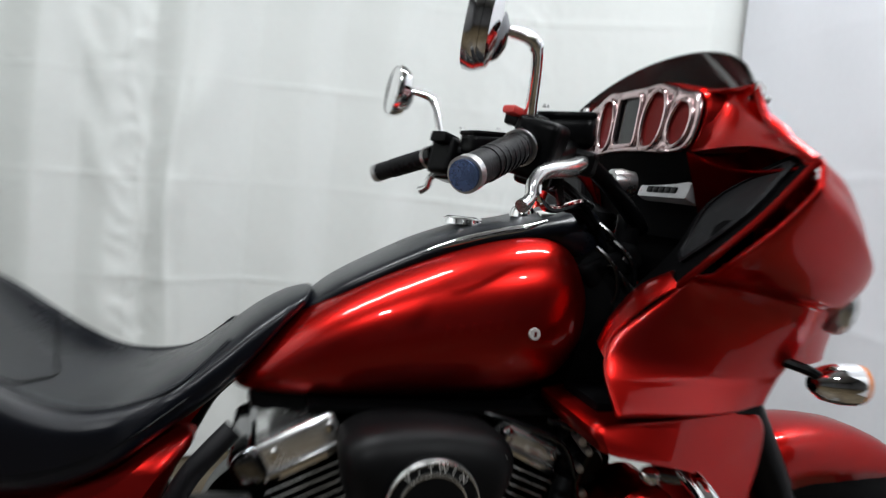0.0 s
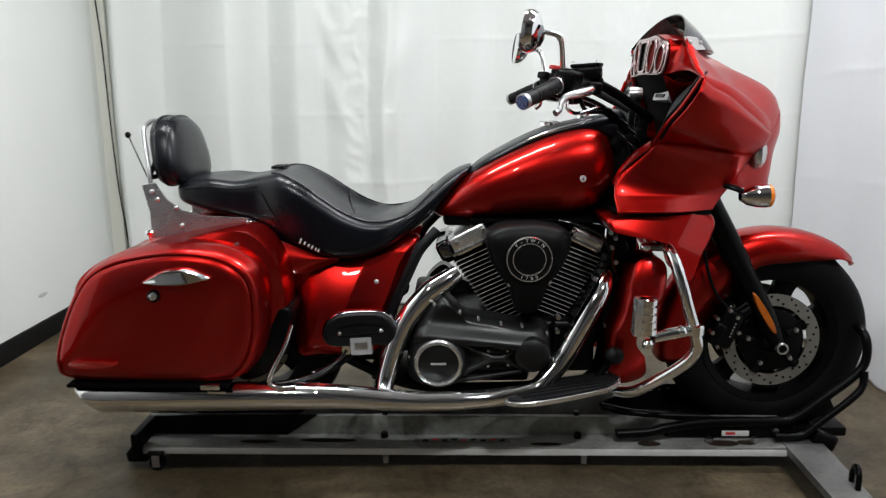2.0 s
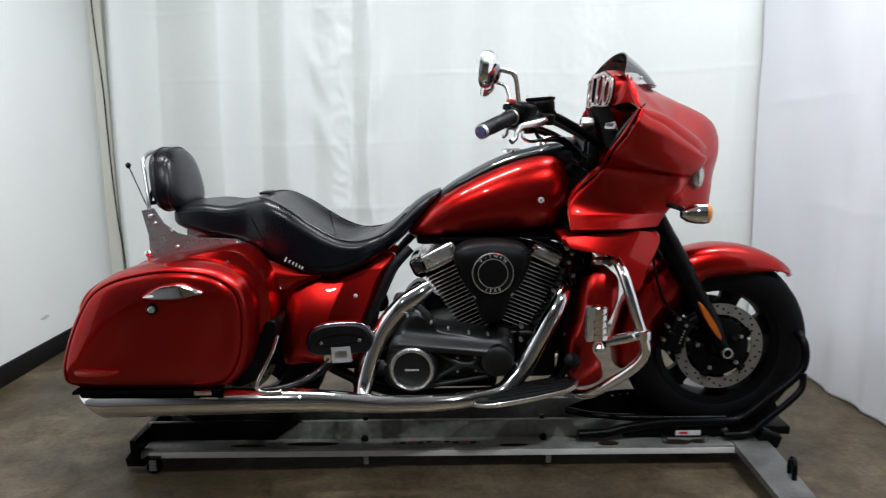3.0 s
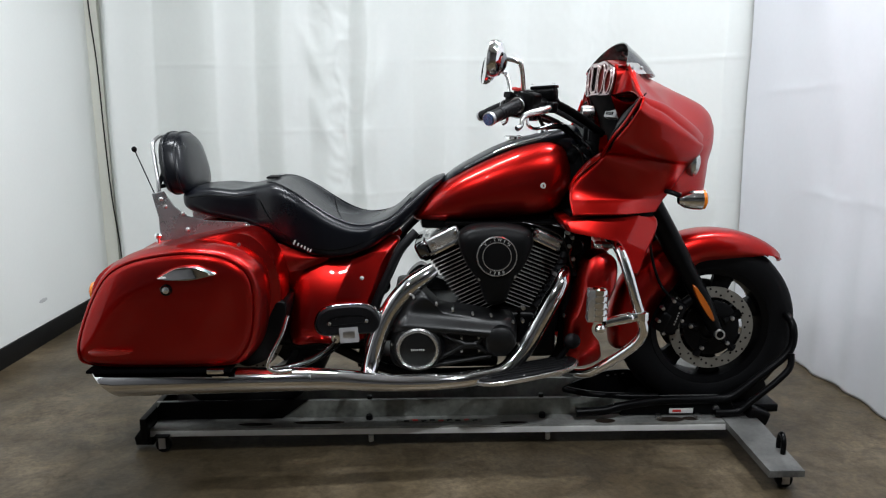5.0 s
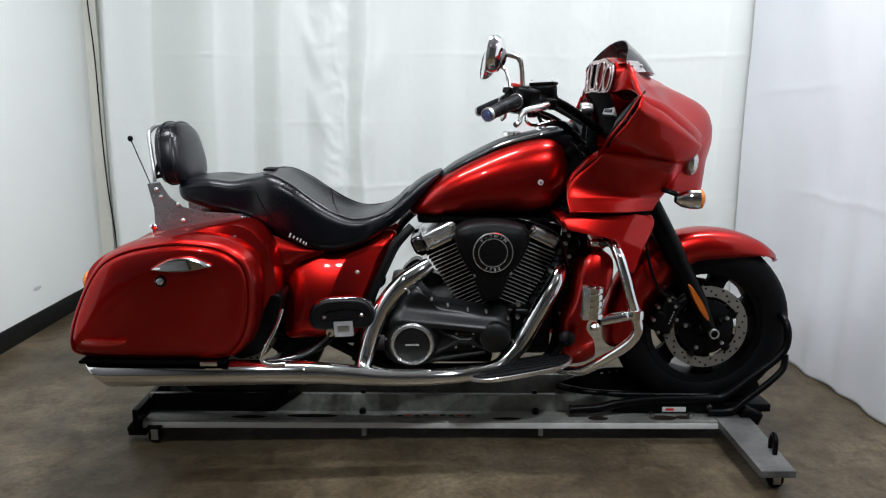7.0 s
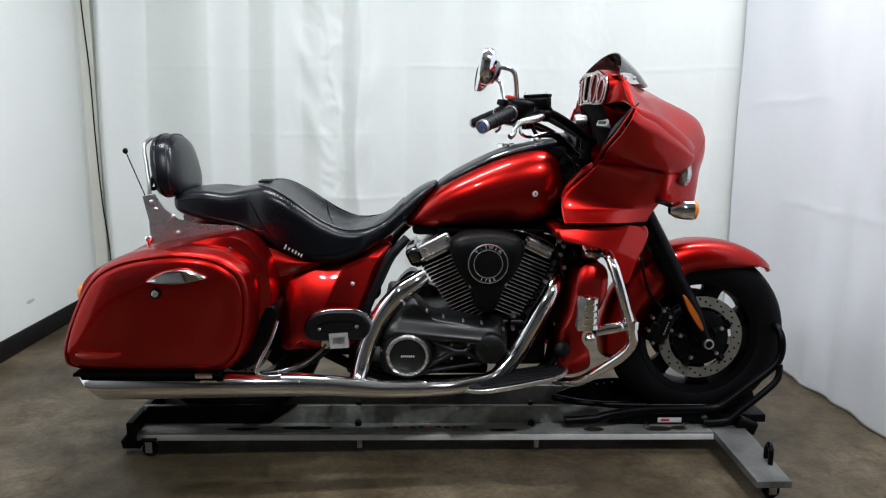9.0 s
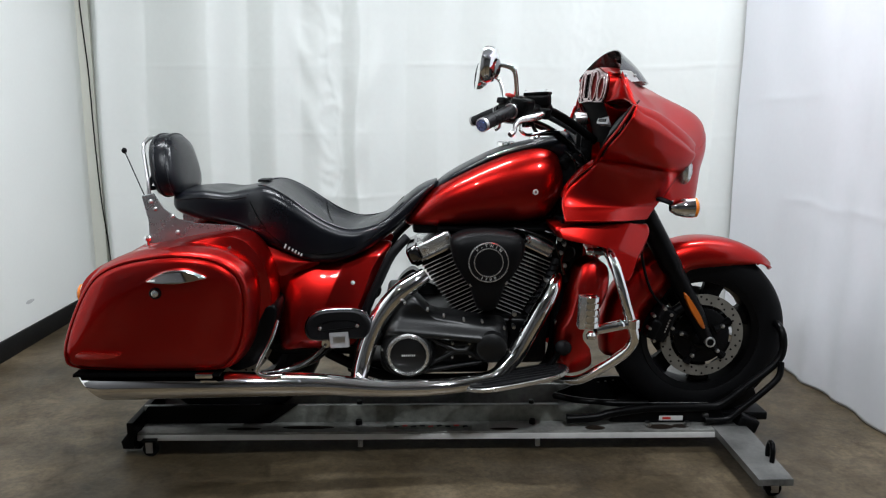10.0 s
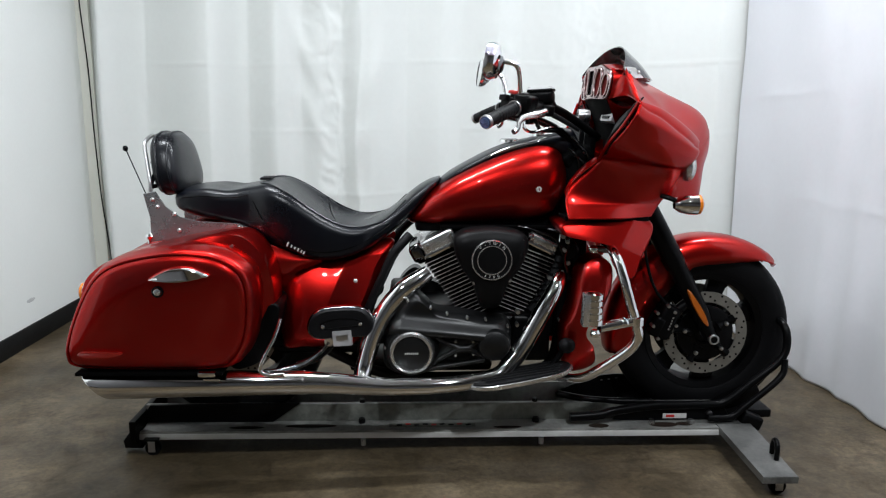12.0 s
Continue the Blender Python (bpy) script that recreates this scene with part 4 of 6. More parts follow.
for s in (-1, 1):
    line = [(-0.550, 0.095), (-0.530, 0.135), (-0.49, 0.163), (-0.43, 0.180), (-0.37, 0.188), (-0.31, 0.188), (-0.25, 0.178), (-0.19, 0.156), (-0.13, 0.120), (-0.07, 0.085)]
    part("piping", tube([lay(skin_of_seat, (x, s * y, 1.2), (0, 0, -1)) for x, y in line], 0.0042, 70, 8), LEATHER, seat)
    line = [(-0.575, 0.895), (-0.56, 0.86), (-0.525, 0.80), (-0.47, 0.745), (-0.40, 0.715), (-0.33, 0.705), (-0.26, 0.715), (-0.19, 0.742), (-0.12, 0.785)]
    part("seam", tube([lay(skin_of_seat, (x, s * 0.4, z), (0, -s, 0)) for x, z in line], 0.0018, 60, 6), BLACK, seat)
    line = [(-0.80, 0.872), (-0.72, 0.880), (-0.64, 0.876), (-0.58, 0.884)]
    part("rear_seam", tube([lay(skin_of_seat, (x, s * 0.4, z), (0, -s, 0)) for x, z in line], 0.0018, 30, 6), BLACK, seat)
part("seat_tab", block((-0.552, 0.02, 0.9245), (0.040, 0.07, 0.008), 0.003, (0, -2, 0)), GRIP, seat)
part("seat_crease", tube([lay(skin_of_seat, (-0.365 + 0.25 * (0.186 - abs(y)), y, 1.2), (0, 0, -1)) for y in (-0.185, -0.14, -0.10, -0.05, 0.0, 0.05, 0.10, 0.14, 0.185)], 0.0024, 40, 6), BLACK, seat)
for k, (dx, h) in enumerate(((0, 0.020), (0.012, 0.012), (0.023, 0.011), (0.033, 0.014), (0.043, 0.011), (0.051, 0.012))):
    part("seat_logo", block((-0.448 + dx, -0.2115, 0.732 - dx * 0.55), (0.005, 0.002, h * 0.8), 0.0006, (0, 24, 0)), WHITEINK, seat)

# ---- backrest on its steel bracket ----
rest = group_of("backrest", bike)
outline = [(-0.115, 0.884), (0.0, 0.876), (0.115, 0.884), (0.155, 0.922), (0.152, 0.980), (0.124, 1.042), (0.070, 1.074), (0.0, 1.082), (-0.070, 1.074), (-0.124, 1.042), (-0.152, 0.980), (-0.155, 0.922)]
cush = bmesh.new()
ring = spline([(y, z, 0) for y, z in outline], 48, True)
rings = []
for d, s in ((0.0, 0.90), (0.006, 0.97), (0.016, 1.0), (0.052, 1.0), (0.066, 0.965), (0.076, 0.87), (0.084, 0.6), (0.087, 0.25)):
    rings.append([Vector((-0.890 + d + 0.16 * (0.975 - (0.975 + (p.y - 0.975) * s)), p.x * s, 0.975 + (p.y - 0.975) * s)) for p in ring])
skin(cush, rings)
cushion = part("cushion", cush, LEATHER, rest, "black leather-look backrest pad")
for d, k in ((0.056, 1.004), (0.020, 1.006)):
    loop = [Vector((-0.890 + d + 0.16 * (0.975 - (0.975 + (p.y - 0.975) * k)), p.x * k, 0.975 + (p.y - 0.975) * k)) for p in ring]
    part("cushion_piping", tube(loop + loop[:1], 0.0032, 100, 8), LEATHER, cushion)
for s in (-1, 1):
    plate = [(-0.910, 0.890), (-0.872, 0.897), (-0.842, 0.848), (-0.800, 0.815), (-0.740, 0.800), (-0.610, 0.793), (-0.572, 0.776), (-0.590, 0.764), (-0.720, 0.755), (-0.880, 0.735), (-0.905, 0.735), (-0.893, 0.76), (-0.893, 0.81)]
    part("bracket_plate", pad(plate, s * 0.168, s * 0.176, 0.002, smooth=False), PLATE, rest, "polished steel backrest bracket")
    for bx, bz in ((-0.880, 0.872), (-0.866, 0.848), (-0.812, 0.825), (-0.800, 0.772), (-0.596, 0.778)):
        part("bracket_bolt", ball((bx, s * 0.180, bz), (0.007, 0.006, 0.007), seg=12), ALLOY, rest)
    for bx, bz in ((-0.600, 0.776), (-0.895, 0.746)):
        part("bracket_knob", lathe([(0.0, 0.016), (0.008, 0.015), (0.013, 0.008), (0.012, 0.0), (0.006, -0.002), (0.006, -0.016)], (bx, s * 0.186, bz), 20, "z"), CHROME, rest)
    part("upright", tube([(-0.890, s * 0.164, 0.875), (-0.892, s * 0.158, 0.93), (-0.905, s * 0.135, 0.99), (-0.918, s * 0.11, 1.045), (-0.918, s * 0.05, 1.068), (-0.918, 0.0, 1.07)], 0.0065, 40, 10), STEEL, rest)
    part("strut", tube([(-0.892, s * 0.15, 0.915), (-0.880, s * 0.13, 0.968), (-0.90, s * 0.10, 0.985)], 0.007, 14, 8), BLACK, rest)
    part("strut", tube([(-0.89, s * 0.15, 0.91), (-0.87, s * 0.11, 0.912)], 0.007, 6, 8), BLACK, rest)
aerial = part("antenna", tube([(-0.99, 0.195, 0.72), (-1.046, 0.195, 0.868), (-1.101, 0.195, 1.014)], 0.0022, 20, 6), BLACK, bike, "thin black antenna with a ball tip")
part("antenna_ball", ball((-1.101, 0.195, 1.014), (0.010, 0.010, 0.011), seg=12), BLACK, aerial)

# ---- rear body, saddlebags ----
part("rear_fender", loft_x([(-1.08, 0.50, 0.62, 0.085, 3), (-1.02, 0.50, 0.675, 0.115, 3), (-0.90, 0.52, 0.735, 0.135, 3), (-0.72, 0.52, 0.805, 0.145, 3), (-0.55, 0.52, 0.785, 0.160, 3), (-0.44, 0.50, 0.735, 0.165, 3), (-0.38, 0.50, 0.68, 0.155, 3)], 32, 36), RED, bike, "candy red rear fender")
part("tail_light", loft_x([(-1.105, 0.50, 0.54, 0.06, 3), (-1.09, 0.49, 0.56, 0.075, 3), (-1.05, 0.49, 0.57, 0.08, 3)], 24, 10), REDINK, bike, "red tail light")
for s in (-1, 1):
    cover = [(-0.485, 0.591), (-0.449, 0.667), (-0.365, 0.677), (-0.294, 0.683), (-0.213, 0.703), (-0.143, 0.728), (-0.11, 0.718), (-0.137, 0.667), (-0.178, 0.556), (-0.206, 0.49), (-0.225, 0.399), (-0.305, 0.38), (-0.406, 0.378), (-0.475, 0.38), (-0.491, 0.47)]
    flank = pad(cover, s * 0.07, s * 0.166, 0.042, 72)
    for v in flank.verts:
        v.co.y += s * 0.29 * (0.62 - v.co.z) * min(1.0, max(0.0, (abs(v.co.y) - 0.07) / 0.06))
    part("side_cover", flank, RED, bike, "candy red side cover")
    panel_top = mirrored([(-0.70, 0.165, 0.778), (-0.60, 0.170, 0.758), (-0.50, 0.182, 0.722), (-0.42, 0.186, 0.690), (-0.345, 0.178, 0.672)], s)
    panel_low = mirrored([(-0.70, 0.225, 0.690), (-0.60, 0.218, 0.658), (-0.50, 0.205, 0.636), (-0.44, 0.190, 0.634), (-0.345, 0.160, 0.662)], s)
    part("rear_side_panel", patch(panel_top, panel_low, 12, 24, lambda u, v: (0, s * 0.012 * math.sin(math.pi * v), 0.008 * math.sin(math.pi * v)), 0.004), RED, bike, "candy red side panel under the seat")
    part("cover_screw", ball((-0.236, s * 0.171, 0.601), (0.0075, 0.005, 0.0075), seg=12), MACHINED, bike)
    bag = group_of("saddlebag", bike)
    bag.location.x = 0.0 if s < 0 else 0.06
    body = [(-1.070, 0.43), (-1.075, 0.53), (-1.056, 0.628), (-1.000, 0.686), (-0.909, 0.724), (-0.787, 0.756), (-0.667, 0.779), (-0.580, 0.786), (-0.528, 0.757), (-0.490, 0.694), (-0.472, 0.613), (-0.487, 0.490), (-0.540, 0.405), (-0.62, 0.388), (-0.864, 0.388), (-1.030, 0.390)]
    face = [(-1.098, 0.424), (-1.080, 0.499), (-1.027, 0.612), (-0.970, 0.692), (-0.900, 0.733), (-0.806, 0.756), (-0.707, 0.766), (-0.609, 0.756), (-0.544, 0.722), (-0.512, 0.671), (-0.507, 0.584), (-0.526, 0.474), (-0.566, 0.405), (-0.627, 0.376), (-0.864, 0.372), (-1.066, 0.383)]
    an, ab = (-0.82, 0.53), (-0.80, 0.56)
    shell = stack([(body, s * 0.150, 0.93, ab), (body, s * 0.165, 0.98, ab), (body, s * 0.20, 1.0, ab), (body, s * 0.310, 1.0, ab), (body, s * 0.328, 0.988, ab),
                   (face, s * 0.336, 1.002, an), (face, s * 0.360, 1.008, an), (face, s * 0.384, 1.002, an), (face, s * 0.396, 0.992, an), (face, s * 0.400, 0.986, an), (face, s * 0.416, 0.978, an), (face, s * 0.432, 0.958, an), (face, s * 0.441, 0.938, an), (face, s * 0.4425, 0.918, an), (face, s * 0.4385, 0.906, an), (face, s * 0.4460, 0.893, an),
                   (face, s * 0.453, 0.84, an), (face, s * 0.461, 0.70, an), (face, s * 0.467, 0.48, an), (face, s * 0.470, 0.28, an), (face, s * 0.471, 0.05, an)], 88)
    for v in shell.verts:
        v.co.y += s * 0.13 * (v.co.z - 0.64) * min(1.0, max(0.0, (abs(v.co.y) - 0.2) / 0.2))
    part("shell", shell, RED, bag, "glossy candy red hard case", 50)
    grip = [(-0.807, 0.674), (-0.785, 0.692), (-0.742, 0.711), (-0.691, 0.714), (-0.651, 0.702), (-0.627, 0.686), (-0.655, 0.676), (-0.71, 0.667), (-0.774, 0.668)]
    part("handle", pad(grip, s * 0.44, s * 0.483, 0.018, 48), CHROME, bag, "chrome leaf-shaped handle")
    part("lock", lathe([(0.0, s * 0.478), (0.004, s * 0.478), (0.010, s * 0.476), (0.012, s * 0.45)], (-0.778, 0, 0.640), 18), BRIGHT, bag)
    part("reflector", pad([(-1.030, 0.440), (-1.020, 0.452), (-0.95, 0.451), (-0.902, 0.446), (-0.93, 0.437), (-1.0, 0.434)], s * 0.40, s * 0.4525, 0.004, 30), REDLENS, bag)
    part("hinge", block((-0.665, s * 0.42, 0.372), (0.052, 0.02, 0.014), 0.003), CHROME, bag)
    part("case_underside", block((-0.84, s * 0.31, 0.3715), (0.44, 0.22, 0.010), 0.003), MATTE, bag, "black underside of the case")
    part("lock_seat", lathe([(0.012, s * 0.470), (0.0135, s * 0.4745), (0.0165, s * 0.4735), (0.018, s * 0.465)], (-0.778, 0, 0.640), 20, close=True), GLOSS, bag)
    part("case_badge", block((-0.590, s * 0.360, 0.752), (0.016, 0.003, 0.008), 0.001, (0, -30, 0)), STEEL, bag)
    guard = tube([(-0.455, s * 0.34, 0.52), (-0.470, s * 0.37, 0.47), (-0.500, s * 0.40, 0.41), (-0.510, s * 0.40, 0.375), (-0.485, s * 0.40, 0.360), (-0.44, s * 0.39, 0.360)], 0.006, 56, 10)
    part("rear_guard", guard, CHROME, bike, "chrome rear guard bar")


def turn_signal(x, y, z, forward, s):
    ts = group_of("turn_signal", bike)
    f = forward
    part("stalk", tube([(x - f * 0.105, y - s * 0.05, z + 0.030), (x - f * 0.06, y, z + 0.02), (x - f * 0.02, y, z)], 0.008, 12, 8), BLACK, ts)
    part("shell", lathe([(0.0, -f * 0.048), (0.014, -f * 0.046), (0.026, -f * 0.028), (0.032, 0), (0.033, f * 0.026), (0.031, f * 0.028)], (x, y, z), 28, "x"), CHROME, ts, "chrome bullet turn signal housing")
    part("lens", lathe([(0.032, f * 0.026), (0.031, f * 0.036), (0.022, f * 0.043), (0.0, f * 0.046)], (x, y, z), 28, "x"), AMBER, ts, "amber lens")


for s in (-1, 1):
    turn_signal(0.829, s * 0.257, 0.868, 1, s)
    turn_signal(-1.112, s * 0.13, 0.556, -1, s)

# ---- engine ----
engine = group_of("engine", bike)
part("crankcase", block((0.19, 0, 0.40), (0.46, 0.34, 0.17), 0.03, seg=3), BLACK, engine, "satin black crankcase")
part("vee_block", block((0.22, 0, 0.62), (0.26, 0.20, 0.26), 0.03, seg=3), BLACK, engine)
part("front_block", block((0.40, 0, 0.58), (0.10, 0.22, 0.40), 0.03, seg=3), BLACK, engine)
cover = [(-0.143, 0.345), (-0.140, 0.420), (-0.118, 0.480), (-0.090, 0.540), (-0.042, 0.576), (0.000, 0.545), (0.030, 0.520), (0.12, 0.505), (0.20, 0.490), (0.262, 0.482), (0.278, 0.440), (0.268, 0.370), (0.20, 0.345), (0.09, 0.325), (0.00, 0.305), (-0.08, 0.300), (-0.125, 0.315)]
cc = (0.06, 0.42)
casing = stack([(cover, -0.16, 1, cc), (cover, -0.222, 1, cc), (cover, -0.236, 0.985, cc), (cover, -0.246, 0.95, cc), (cover, -0.254, 0.89, cc)] + [(cover, -0.258, 0.84 - 0.042 * k, cc) for k in range(20)], 150)


def step(a, b, v):
    w = min(1.0, max(0.0, (v - a) / (b - a)))
    return w * w * (3 - 2 * w)


for v in casing.verts:
    if v.co.y < -0.23:
        ridge = 0.452 - 0.10 * (v.co.x - 0.05)
        v.co.y -= 0.036 * bell(v.co.z, ridge, 0.030) * step(0.0, 1.0, (0.29 - v.co.x) / 0.06)
        half = 0.046 - 0.10 * abs(v.co.x - 0.10)
        v.co.y += 0.034 * step(half + 0.010, half - 0.004, abs(v.co.z - (ridge - 0.062))) * step(0.020, 0.034, v.co.x) * step(0.185, 0.172, v.co.x)
part("side_case", casing, CASE, engine, "satin black engine side case")
part("side_case", pad(cover, 0.16, 0.24, 0.015, 72), CASE, engine)
for ax, az in ((0.028, 0.436), (0.182, 0.432), (0.022, 0.350), (0.188, 0.366)):
    mx = 0.105 if ax < 0.1 else 0.135
    part("case_strut", tube([(ax, -0.262, az), ((ax + mx) / 2, -0.263, (az + 0.396) / 2), (mx, -0.262, 0.396)], [0.009, 0.0075, 0.012], 14, 10), CASE, engine)
part("case_strut", tube([(0.098, -0.262, 0.396), (0.142, -0.262, 0.396)], 0.0125, 8, 10), CASE, engine)
part("lower_web", tube([(-0.02, -0.262, 0.322), (0.07, -0.264, 0.338), (0.19, -0.262, 0.356)], 0.0075, 16, 10), CASE, engine)
clutch = part("clutch_cover", lathe([(0.0, -0.300), (0.052, -0.299), (0.057, -0.297), (0.076, -0.287), (0.087, -0.262), (0.090, -0.235)], (-0.050, 0, 0.392), 56), CASE, engine, "round black clutch cover")
part("clutch_ring", lathe([(0.0560, -0.2995), (0.0585, -0.3045), (0.066, -0.3035), (0.0705, -0.294), (0.067, -0.288), (0.0560, -0.294)], (-0.050, 0, 0.392), 56, close=True), BRIGHT, clutch, "bright metal ring")
for k in range(7):
    part("clutch_lettering", block((-0.069 + 0.0064 * k, -0.3003, 0.392), (0.0038, 0.0014, 0.0062), 0.0004), WHITEINK, clutch)
part("pulley_cover", lathe([(0.0, -0.300), (0.034, -0.299), (0.048, -0.291), (0.054, -0.27), (0.055, -0.24)], (0.218, 0, 0.412), 40), CASE, engine)
for bx, bz in ((-0.062, 0.555), (0.012, 0.532), (0.065, 0.512), (0.13, 0.498), (0.19, 0.492), (0.093, 0.419), (0.149, 0.419), (0.093, 0.373), (0.151, 0.376), (0.262, 0.470), (0.270, 0.40), (-0.135, 0.40)):
    part("case_bolt", lathe([(0, -0.268), (0.0035, -0.2675), (0.0042, -0.26), (0.0042, -0.24)], (bx, 0, bz), 10), ALLOY, engine)


def cylinder(base, top, count, tilt):
    """A finned barrel leaning from base to top (x, z), with its rocker cover."""
    cyl = group_of("cylinder", engine)
    b, t = Vector((base[0], 0, base[1])), Vector((top[0], 0, top[1]))
    d = (t - b).normalized()
    lean = math.degrees(math.atan2(d.x, d.z))
    mid = b.lerp(t, 0.5)
    part("barrel", block(mid, (0.080, 0.20, (t - b).length + 0.02), 0.02, (0, lean, 0), seg=3), BLACK, cyl)
    fin = block((0, 0, 0), (0.112, 0.266, 0.0023), 0.0009)
    bmesh.ops.bevel(fin, geom=[e for e in fin.edges if abs(e.verts[0].co.z - e.verts[1].co.z) > 0.001 and abs(e.verts[0].co.x - e.verts[1].co.x) < 0.004], offset=0.02, segments=3, affect="EDGES")
    first = None
    for k in range(count):
        p = b.lerp(t, (k + 0.3) / count)
        m = pose(*p, 0, tilt, 0)
        if first is None:
            first = part("fin", fin, BLACK, cyl, "black cooling fin with machined edge")
            first.data.materials.append(FINS)
            for f in first.data.polygons:
                if abs(f.normal.z) < 0.95:
                    f.material_index = 1
            first.matrix_basis = m
        else:
            o = new("fin", first.data)
            o.parent, o.matrix_basis = cyl, m
    return cyl, lean


rear_cyl, rear_lean = cylinder((0.178, 0.478), (0.040, 0.680), 18, -25)
front_cyl, front_lean = cylinder((0.272, 0.492), (0.388, 0.690), 17, 22)
part("rocker_cover", block((0.036, 0, 0.722), (0.126, 0.282, 0.052), 0.010, (0, -27, 0), seg=3), BRIGHT, rear_cyl, "polished rocker cover")
part("head", block((0.022, 0, 0.690), (0.130, 0.240, 0.040), 0.012, (0, rear_lean + 6, 0), seg=3), BLACK, rear_cyl)
part("head_cap", block((-0.030, -0.03, 0.688), (0.050, 0.24, 0.062), 0.020, (0, -27, 0), seg=4), SHELL, rear_cyl)
part("rocker_cover", block((0.392, 0, 0.722), (0.104, 0.282, 0.032), 0.008, (0, 26, 0), seg=3), BRIGHT, front_cyl, "polished rocker cover")
part("head", block((0.402, 0, 0.700), (0.120, 0.235, 0.036), 0.010, (0, front_lean - 4, 0), seg=3), BLACK, front_cyl)
part("rocker_bolt", ball((0.350, -0.140, 0.742), (0.012, 0.012, 0.014), seg=12), CHROME, front_cyl)

part("rocker_lip", block((0.047, 0, 0.700), (0.122, 0.296, 0.014), 0.004, (0, -27, 0)), CHROME, rear_cyl)
part("rocker_lip", block((0.383, 0, 0.706), (0.104, 0.296, 0.012), 0.004, (0, 26, 0)), CHROME, front_cyl)
for bx, bz in ((0.002, 0.712), (0.078, 0.752)):
    part("rocker_bolt", lathe([(0, -0.150), (0.006, -0.149), (0.007, -0.14)], (bx, 0, bz), 10), CHROME, rear_cyl)
for bx, bz in ((0.358, 0.742), (0.425, 0.710)):
    part("rocker_bolt", lathe([(0, -0.150), (0.005, -0.149), (0.006, -0.14)], (bx, 0, bz), 10), CHROME, front_cyl)
air = [(0.085, 0.752), (0.110, 0.775), (0.148, 0.785), (0.204, 0.789), (0.262, 0.784), (0.310, 0.771), (0.328, 0.740), (0.319, 0.697), (0.297, 0.650), (0.262, 0.600), (0.238, 0.535), (0.205, 0.522), (0.172, 0.532), (0.148, 0.600), (0.112, 0.655), (0.091, 0.702)]
ca = (0.205, 0.685)
airbox = part("air_cleaner", stack([(air, -0.145, 0.96, ca), (air, -0.215, 1, ca), (air, -0.238, 0.99, ca), (air, -0.252, 0.95, ca), (air, -0.264, 0.87, ca), (air, -0.272, 0.72, ca), (air, -0.276, 0.5, ca), (air, -0.277, 0.2, ca)], 80), COVER, engine, "satin black teardrop air cleaner cover")
part("badge_disc", lathe([(0, -0.2835), (0.058, -0.283), (0.064, -0.280), (0.068, -0.262)], (0.205, 0, 0.693), 56), COVER, airbox)
for r in (0.0625, 0.0455):
    part("badge_ring", lathe([(r - 0.0028, -0.282), (r - 0.001, -0.2862), (r + 0.001, -0.2862), (r + 0.0028, -0.282)], (0.205, 0, 0.693), 56, close=True), BRIGHT, airbox, "thin bright badge ring")
for bx, bz in ((0.108, 0.748), (0.303, 0.750), (0.152, 0.615), (0.265, 0.622)):
    part("air_bolt", lathe([(0, -0.262), (0.006, -0.261), (0.007, -0.25), (0.007, -0.22)], (bx, 0, bz), 10), ALLOY, airbox)


def ring_letters(text, middle, step, r, flip):
    """Raised letters set round the badge ring."""
    for k, ch in enumerate(text):
        if ch == " ":
            continue
        a = radians(middle - (k - (len(text) - 1) / 2) * step * (-1 if flip else 1))
        cu = bpy.data.curves.new("letter", "FONT")
        cu.body, cu.size, cu.extrude, cu.align_x, cu.align_y = ch, 0.0135, 0.0006, "CENTER", "CENTER"
        cu.materials.append(MACHINED)
        ob = new("badge_letter", cu)
        ob.parent = airbox
        ob.matrix_basis = Matrix.Translation((0.205 + r * math.cos(a), -0.2842, 0.693 + r * math.sin(a))) @ pose(0, 0, 0, 90, 0, 0) @ pose(0, 0, 0, 0, 0, math.degrees(a) + (90 if flip else -90))


ring_letters("V-TWIN", 90, 17, 0.0545, False)
ring_letters("1700", 270, 15, 0.0540, True)

# black frame tubes and hoses round the engine
for s in (-1, 1):
    part("frame_tube", tube([(-0.055, s * 0.165, 0.755), (-0.085, s * 0.18, 0.725), (-0.112, s * 0.187, 0.69), (-0.145, s * 0.192, 0.62), (-0.185, s * 0.192, 0.53), (-0.215, s * 0.18, 0.43), (-0.22, s * 0.16, 0.33)], 0.0155, 44, 12), GRIP, bike, "black frame tube")
    part("down_tube", tube([(0.50, s * 0.06, 0.95), (0.475, s * 0.09, 0.75), (0.46, s * 0.12, 0.50), (0.42, s * 0.14, 0.30), (0.25, s * 0.14, 0.26), (-0.10, s * 0.14, 0.26), (-0.30, s * 0.13, 0.33), (-0.45, s * 0.11, 0.42)], 0.018, 48, 12), BLACK, bike)
part("inner_fender", pad([(-0.515, 0.55), (-0.462, 0.555), (-0.478, 0.47), (-0.515, 0.385), (-0.60, 0.350), (-0.62, 0.40)], -0.10, -0.325, 0.006, 40), BLACK, bike, "black inner fender panel")
part("pivot_cover", block((-0.36, 0, 0.375), (0.32, 0.24, 0.085), 0.02, seg=3), BLACK, bike)
part("battery_box", block((-0.075, 0.03, 0.485), (0.11, 0.16, 0.13), 0.02, seg=3), BLACK, bike)
